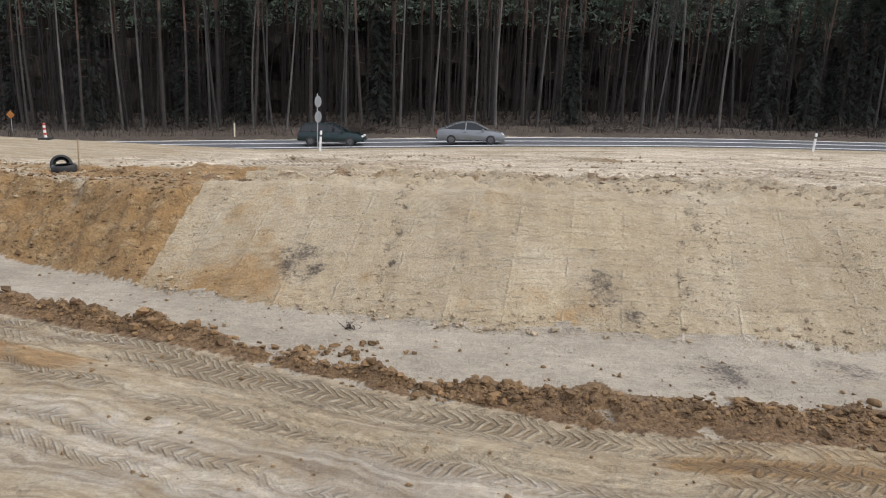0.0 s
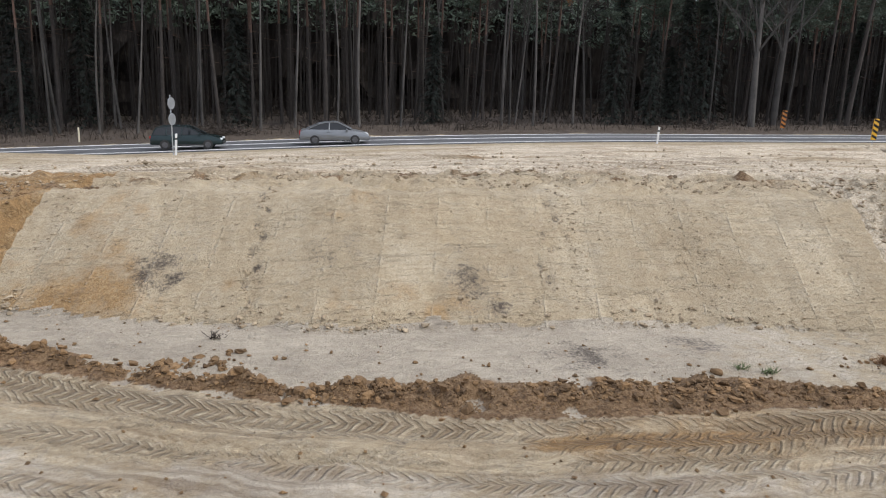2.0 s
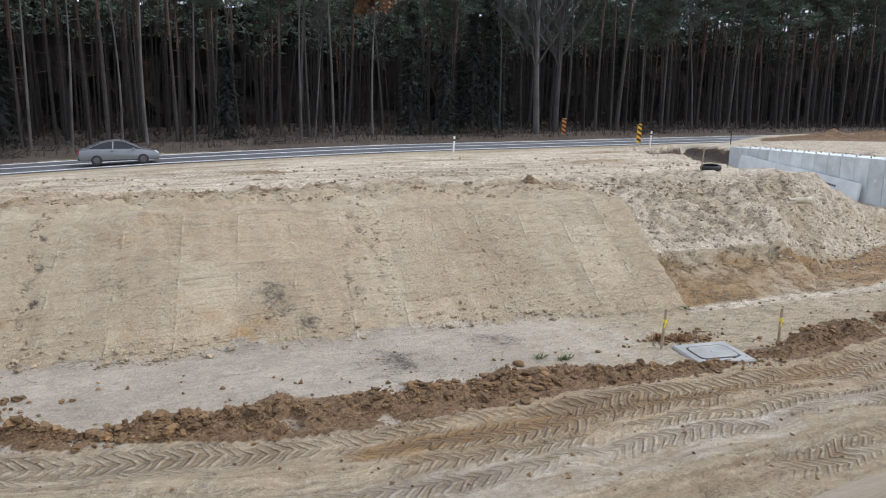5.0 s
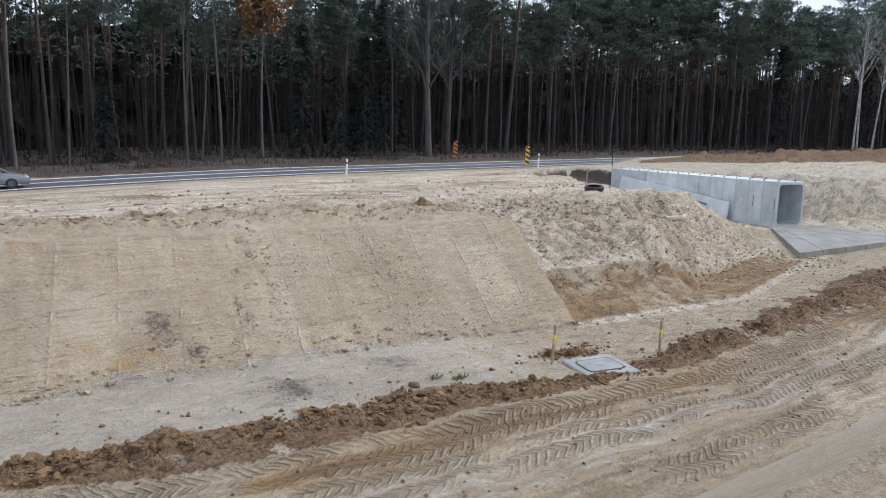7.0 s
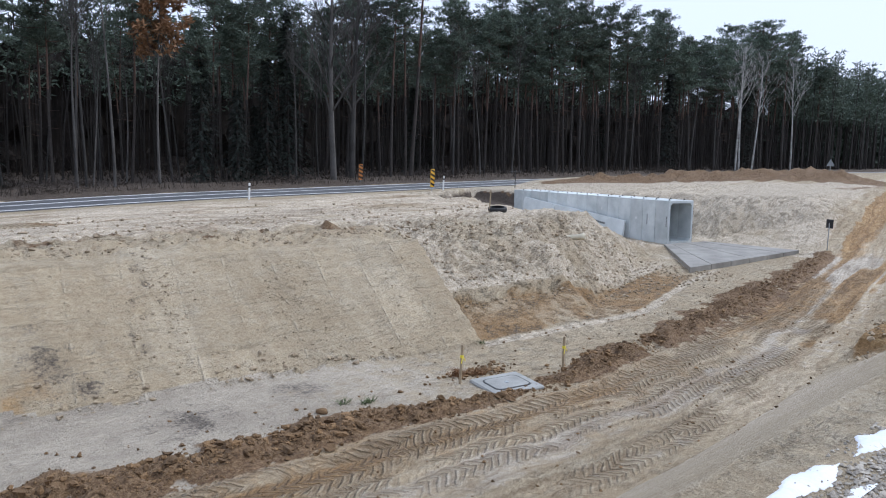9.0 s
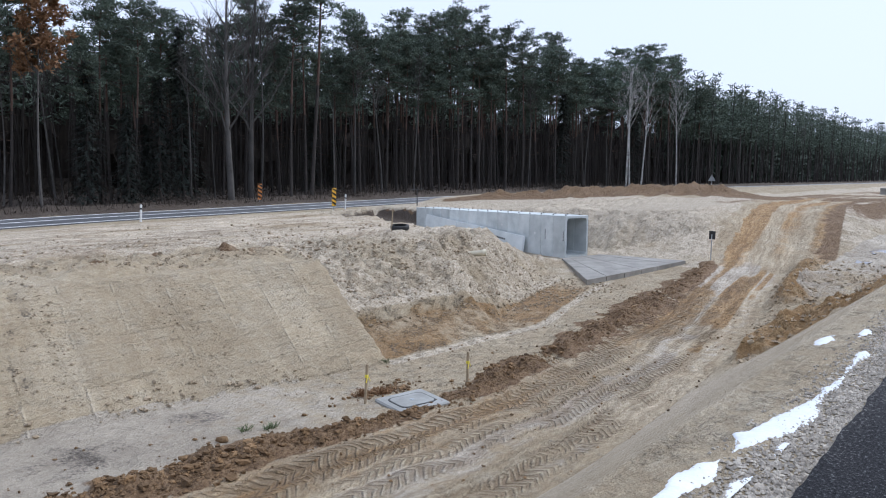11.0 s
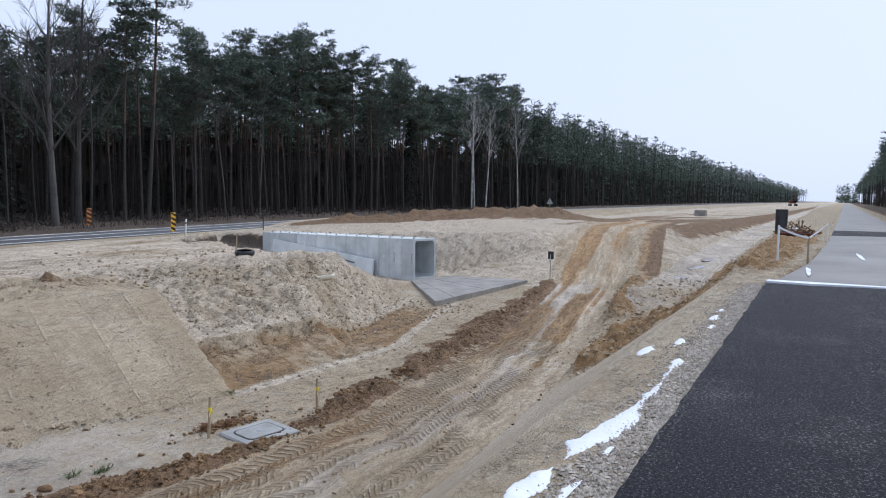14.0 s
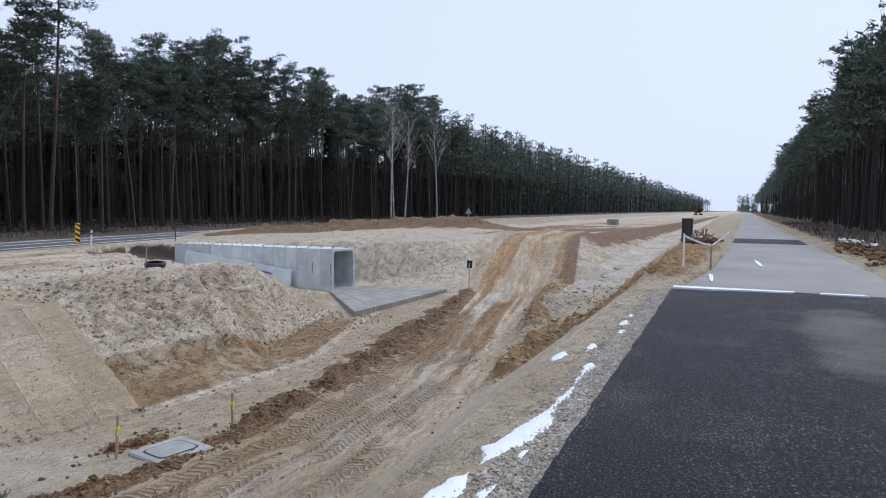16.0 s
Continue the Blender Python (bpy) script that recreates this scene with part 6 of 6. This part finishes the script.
tagged(new("plaster_scraps", sh.mesh("plaster_scraps", WHITE_PAINT)), "white scraps lying on the debris", "debris", kind="stuff")
bn = empty("waste_bin", pose(47.0, 2.83, ground_at(47.0, 2.83), 0, 3, 0), "black cylindrical waste drum standing on the bank", "drum")
part("body", rod(bmesh.new(), (0, 0, -0.1), (0, 0, 1.45), 0.33, 0.33, 18), BLACK_PAINT, bn, smooth_faces=False)
for hh in (0.45, 0.95, 1.43):
    part("ring", rod(bmesh.new(), (0, 0, hh), (0, 0, hh + 0.05), 0.35, 0.35, 18), BLACK_PAINT, bn)

# rubble on the far verge of the new road
sh = Shape()
for _ in range(170):
    x = r.uniform(28, 44)
    sh.lump((x, -5.6 + r.gauss(0, 0.5), 3.2 + abs(r.gauss(0, 0.15))), r.uniform(0.05, 0.2), r, 0.75, True)
tagged(new("rubble", sh.mesh("rubble", CLOD)), "heap of earth and rubble on the verge", "rubble", kind="stuff")
sh = Shape()
for _ in range(26):
    sh.lump((r.uniform(36, 43), -5.4 + r.gauss(0, 0.3), 3.5 + abs(r.gauss(0, 0.12))), r.uniform(0.06, 0.16), r, 0.75, False)
tagged(new("plaster_scraps", sh.mesh("plaster_scraps", WHITE_PAINT)), "white scraps on the heap of rubble", "rubble", kind="stuff")

# dark strip across the lower layer
lying("dark_strip", [(43.5, 0.15), (50.5, 0.12), (50.5, -3.6), (43.5, -3.6)], 3.246, 0.01, ASPHALT_NEW, "dark strip across the road", "road patch", "structure")

# stones and a dry shrub on the floor of the cut
for x, y, rad in ((7.28, 11.15, 0.10), (3.2, 11.9, 0.05), (0.4, 12.8, 0.05), (1.9, 12.2, 0.045), (9.2, 11.2, 0.05)):
    sh = Shape()
    sh.lump((0, 0, rad * 0.35), rad, random.Random(int(x * 10)), 0.8, True)
    ob = new("stone", sh.mesh("stone", CLOD, True))
    ob.location = (x, y, ground_at(x, y))
    tagged(ob, "brown clod of stone lying on the muddy floor", "stone", "loose stones")


def shrub(x, y, mat, label, n, size, seed):
    rr = random.Random(seed)
    sh_ = Shape()
    for _ in range(n):
        d = Vector((rr.gauss(0, 0.8), rr.gauss(0, 0.8), rr.uniform(0.3, 1.2))).normalized() * size * rr.uniform(0.5, 1)
        o = Vector((rr.gauss(0, 0.08), rr.gauss(0, 0.05), 0))
        s = Vector((rr.gauss(0, 1), rr.gauss(0, 1), 0)).normalized() * 0.012
        sh_.tri(o - s, o + s, o + d)
        sh_.tri(o + d * 0.6 - s, o + d * 0.6 + s, o + d * 0.6 + Vector((rr.gauss(0, 0.1), rr.gauss(0, 0.1), 0.08)))
    ob_ = new("shrub", sh_.mesh("shrub", mat))
    ob_.location = (x, y, ground_at(x, y))
    tagged(ob_, label, "plant")


GRASS = grainy("grass", (0.05, 0.075, 0.025), (0.13, 0.16, 0.06), 5.0, 0.8, 0.1, 30.0)
shrub(-1.79, 13.8, TWIG, "small dry brown shrub on the mud", 26, 0.2, 5)
shrub(8.3, 11.1, GRASS, "thin tuft of green weeds on the mud", 40, 0.10, 6)
shrub(7.9, 11.35, GRASS, "thin tuft of green weeds on the mud", 26, 0.09, 7)
shrub(13.2, 12.9, GRASS, "thin tuft of green weeds on the sand", 22, 0.09, 8)
shrub(10.9, 11.3, LEAF_DRY, "dry brown weeds beside the manhole slab", 90, 0.22, 9)
shrub(11.35, 11.1, LEAF_DRY, "dry brown weeds beside the manhole slab", 70, 0.22, 10)


# ---------------------------------------------------------------- along the old road
def bmesh_turned(bm, m):
    bmesh.ops.transform(bm, matrix=m, verts=bm.verts[:])
    return bm


def delineator(x, y, h=1.15, lean=3):
    ob_ = empty("delineator_post", pose(x, y, ground_at(x, y), 0, lean, 0), "white plastic delineator post with a dark band", "road post", "delineator posts")
    part("post", box(bmesh.new(), (0.13, 0.10, h + 0.3), (0, 0, (h - 0.3) / 2), 0.02), WHITE_PAINT, ob_)
    part("band", box(bmesh.new(), (0.134, 0.104, 0.16), (0, 0, h * 0.76), 0.02), BLACK_PAINT, ob_, "dark reflector band")


delineator(23.3, 46.4)
delineator(41.3, 46.4, 1.25)
delineator(-8.1, 46.2, 1.3)

ob = empty("round_signs", pose(-8.3, 46.5, ground_at(-8.3, 46.5), 0, -1, 66), "two round grey sign backs on one steel pole", "road sign")
part("pole", rod(bmesh.new(), (0, 0, -0.2), (0, 0, 3.6), 0.035), GREY_METAL, ob)
for h in (3.1, 2.15):
    s_ = part("disc", rod(bmesh.new(), (0, -0.05, h), (0, -0.075, h), 0.36, 0.36, 28), GREY_METAL, ob)
    part("bracket", box(bmesh.new(), (0.5, 0.03, 0.05), (0, -0.085, h)), GREY_METAL, s_)


def chevron(x, y, h, kind):
    ob_ = empty("hazard_board", pose(x, y, ground_at(x, y), 0, 2, 12), "yellow and black diagonally striped hazard board", "road sign", "hazard boards")
    part("post", rod(bmesh.new(), (0, 0.03, -0.2), (0, 0.03, h), 0.03), GREY_METAL, ob_)
    top_, low = h, h - 1.5
    board = part("board", box(bmesh.new(), (0.55, 0.025, top_ - low), (0, 0, (top_ + low) / 2), 0.004), YELLOW_PAINT if kind else ORANGE_PAINT, ob_)
    bm_ = bmesh.new()
    for k in range(4):
        zc = low + 0.06 + 0.38 * k
        pts_ = [(-0.27, zc + 0.18), (-0.27, zc + 0.36), (0.27, zc + 0.16), (0.27, zc - 0.02)]
        pts_ = [(a, min(max(b, low + 0.01), top_ - 0.01)) for a, b in pts_]
        bm_.faces.new([bm_.verts.new((a, -0.0175, b)) for a, b in pts_])
    bmesh.ops.solidify(bm_, geom=bm_.faces[:], thickness=0.004)
    part("stripes", bm_, BLACK_PAINT, board, "black diagonal stripes")


chevron(39.7, 46.0, 1.85, True)
chevron(40.5, 57.6, 1.7, False)

ob = empty("site_marker", pose(-25.5, 46.0, ground_at(-25.5, 46.0), 0, -4, 0), "red and white bollard on a black rubber foot", "bollard")
part("foot", box(bmesh.new(), (0.8, 0.5, 0.14), (0, 0, 0.07), 0.03), RUBBER, ob)
part("post", rod(bmesh.new(), (0, 0, 0.1), (0, 0, 1.05), 0.09, 0.08, 12), WHITE_PAINT, ob)
for h in (0.3, 0.62, 0.9):
    part("band", rod(bmesh.new(), (0, 0, h), (0, 0, h + 0.14), 0.096, 0.092, 12), RED_PAINT, ob, "red band")

ob = empty("marker_post", pose(-16.7, 57.0, ground_at(-16.7, 57.0)), "short pale tan marker post on the verge", "post")
part("post", rod(bmesh.new(), (0, 0, -0.2), (0, 0, 1.05), 0.06, 0.06, 10), PVC, ob)

ob = empty("warning_sign", pose(-36.0, 60.0, ground_at(-36, 60)), "small orange diamond sign board on a pole among trees", "road sign")
part("pole", rod(bmesh.new(), (0, 0, -0.2), (0, 0, 1.9), 0.03), GREY_METAL, ob)
part("board", bmesh_turned(box(bmesh.new(), (0.5, 0.03, 0.5), (0, 0, 0), 0.01), Matrix.Translation((0, -0.04, 1.5)) @ Matrix.Rotation(radians(45), 4, "Y")), ORANGE_PAINT, ob)

ob = empty("pipe_marker", pose(48.8, 45.0, ground_at(48.8, 45.0)), "thin dark post with a crossbar beside the road", "post")
part("post", rod(bmesh.new(), (0, 0, -0.3), (0, 0, 1.65), 0.04), BLACK_PAINT, ob)
part("crossbar", rod(bmesh.new(), (-0.8, 0, 1.45), (0.8, 0, 1.5), 0.025), BLACK_PAINT, ob)

ob = empty("triangle_sign", pose(123.8, 46.2, ground_at(123.8, 46.2), 0, 0, -70), "grey triangular sign back on a pole", "road sign")
part("pole", rod(bmesh.new(), (0, 0, -0.2), (0, 0, 2.3), 0.045), GREY_METAL, ob)
bm = bmesh.new()
tri3 = [bm.verts.new((-0.6, -0.06, 1.2)), bm.verts.new((0.6, -0.06, 1.2)), bm.verts.new((0, -0.06, 2.3))]
bm.faces.new(tri3)
bmesh.ops.solidify(bm, geom=bm.faces[:], thickness=0.03)
part("board", bm, GREY_METAL, ob)


# ---------------------------------------------------------------- cars on the old road
def car(x, y, paint, label, estate):
    ob_ = empty("car", pose(x, y, float(road_level(x)) + 0.03, 0, -1.5, 0), label, "car", "passing cars")
    if estate:
        low_prof = [(-2.2, 0.32), (-2.24, 0.62), (-2.18, 0.93), (0.95, 0.93), (1.55, 0.86), (2.05, 0.72), (2.22, 0.55), (2.2, 0.3)]
        roof = [(-2.1, 0.92), (-1.98, 1.2), (-1.85, 1.38), (-1.55, 1.45), (-0.7, 1.47), (-0.1, 1.45), (0.22, 1.38), (0.6, 1.18), (1.05, 0.92)]
    else:
        low_prof = [(-2.26, 0.30), (-2.33, 0.55), (-2.29, 0.86), (-2.12, 0.98), (-1.6, 1.0), (0.95, 0.95), (1.5, 0.88), (1.95, 0.78), (2.2, 0.66), (2.29, 0.5), (2.24, 0.26)]
        roof = [(-1.9, 0.98), (-1.5, 1.15), (-1.05, 1.33), (-0.6, 1.43), (-0.1, 1.46), (0.25, 1.41), (0.65, 1.23), (1.2, 0.94)]

    def loft(prof, w0, w1, z0, z1):
        bm_ = bmesh.new()
        sides = []
        for sgn in (-1, 1):
            sides.append([bm_.verts.new((px2, sgn * (w0 + (w1 - w0) * max(0, min(1, (pz - z0) / (z1 - z0)))), pz)) for px2, pz in prof])
        bm_.faces.new(sides[0])
        bm_.faces.new(sides[1])
        n_ = len(prof)
        for k in range(n_):
            bm_.faces.new((sides[0][k], sides[0][(k + 1) % n_], sides[1][(k + 1) % n_], sides[1][k]))
        return bm_
    bm_ = loft(low_prof, 0.86, 0.82, 0.5, 0.95)
    bmesh.ops.bevel(bm_, geom=bm_.edges[:], offset=0.05, segments=2, profile=0.5, affect="EDGES")
    body = part("body", bm_, paint, ob_, smooth_faces=True)
    bm_ = loft(roof, 0.79, 0.58, 0.95, 1.45)
    bmesh.ops.bevel(bm_, geom=bm_.edges[:], offset=0.03, segments=2, profile=0.5, affect="EDGES")
    part("glazing", bm_, GLASS_DARK, ob_, "dark tinted windows")
    bm_ = bmesh.new()
    peak = [p for p in roof if p[1] > 1.3]
    shell = []
    for px2, pz in peak:
        half_w = 0.80 + (0.58 - 0.80) * (pz - 0.95) / 0.5
        shell.append([bm_.verts.new((px2, sgn * half_w * k, pz + 0.012 + 0.03 * (1 - k))) for sgn, k in ((-1, 1.03), (-1, 0.7), (1, 0.7), (1, 1.03))])
    for p_, q_ in zip(shell, shell[1:]):
        for k in range(3):
            bm_.faces.new((p_[k], q_[k], q_[k + 1], p_[k + 1]))
    bmesh.ops.solidify(bm_, geom=bm_.faces[:], thickness=0.02)
    for sgn in (-1, 1):
        for a_, b_ in zip(roof, roof[1:]):
            wa, wb = (0.80 + (0.58 - 0.80) * (q_[1] - 0.95) / 0.5 for q_ in (a_, b_))
            rod(bm_, (a_[0], sgn * wa, a_[1]), (b_[0], sgn * wb, b_[1]), 0.032, 0.032, 5)
        for px2 in ((-1.2, -0.25) if estate else (-0.35,)):
            rod(bm_, (px2 - 0.05, sgn * 0.80, 0.95), (px2, sgn * 0.60, 1.42), 0.045, 0.04, 5)
    part("roof", bm_, paint, ob_)
    for wx in (-1.35, 1.3):
        for sgn in (-1, 1):
            w_ = part("tyre", rod(bmesh.new(), (wx, sgn * 0.66, 0.31), (wx, sgn * 0.875, 0.31), 0.315, 0.315, 22), RUBBER, ob_)
            part("rim", rod(bmesh.new(), (wx, sgn * 0.872, 0.31), (wx, sgn * 0.885, 0.31), 0.19, 0.17, 16), RIM_METAL, w_)
    for sgn in (-1, 1):
        part("headlight", box(bmesh.new(), (0.16, 0.36, 0.13), (2.13, sgn * 0.6, 0.66), 0.03), LAMP_GLASS, ob_)
        part("tail_light", box(bmesh.new(), (0.1, 0.22, 0.2), (-2.22 if estate else -2.3, sgn * 0.7, 0.78), 0.02), TAIL_GLASS, ob_)
        part("mirror", box(bmesh.new(), (0.12, 0.16, 0.12), (0.78, sgn * 0.92, 0.98), 0.03), paint, ob_)
        part("handle", box(bmesh.new(), (0.16, 0.02, 0.03), (-0.45, sgn * 0.85, 0.83)), BLACK_PAINT, ob_)
        part("sill", box(bmesh.new(), (2.1, 0.05, 0.12), (0, sgn * 0.83, 0.3), 0.015), BLACK_PAINT, ob_)
    part("bumper", box(bmesh.new(), (0.14, 1.6, 0.16), (2.2, 0, 0.4), 0.04), BLACK_PAINT, ob_)
    part("bumper", box(bmesh.new(), (0.14, 1.6, 0.16), (-2.22 if estate else -2.3, 0, 0.42), 0.04), BLACK_PAINT, ob_)


car(-7.85, 49.7, CAR_GREEN, "dark green estate car driving on the old road", True)
car(1.6, 49.7, CAR_SILVER, "silver saloon car driving on the old road", False)

# ---------------------------------------------------------------- far machines
ob = empty("excavator", pose(300, 16.5, ground_at(300, 16.5), 0, 0, 200), "distant dull red crawler excavator on the sand", "excavator")
part("track", box(bmesh.new(), (3.2, 0.6, 0.8), (0, -1, 0.4), 0.2), BLACK_PAINT, ob)
part("track", box(bmesh.new(), (3.2, 0.6, 0.8), (0, 1, 0.4), 0.2), BLACK_PAINT, ob)
part("cab", box(bmesh.new(), (1.6, 1.2, 1.5), (0.4, 0.6, 2.1), 0.15), GLASS_DARK, ob)
part("engine_deck", box(bmesh.new(), (2.2, 2.2, 1.1), (-0.8, 0, 1.5), 0.15), RUST, ob)
bm = bmesh.new()
rod(bm, (0.9, -0.4, 1.5), (3.0, -0.4, 4.2), 0.2, 0.16)
rod(bm, (3.0, -0.4, 4.2), (4.6, -0.4, 2.6), 0.16, 0.12)
part("boom", bm, RUST, ob)
part("bucket", box(bmesh.new(), (0.7, 0.9, 0.7), (4.5, -0.4, 2.3), 0.12), BLACK_PAINT, ob)
ob = empty("concrete_block", pose(96, 15.5, ground_at(96, 15.5)), "dark concrete chamber standing at the bank's edge", "block")
part("body", box(bmesh.new(), (1.6, 1.3, 0.9), (0, 0, 0.3), 0.05), CONCRETE_DARK, ob)
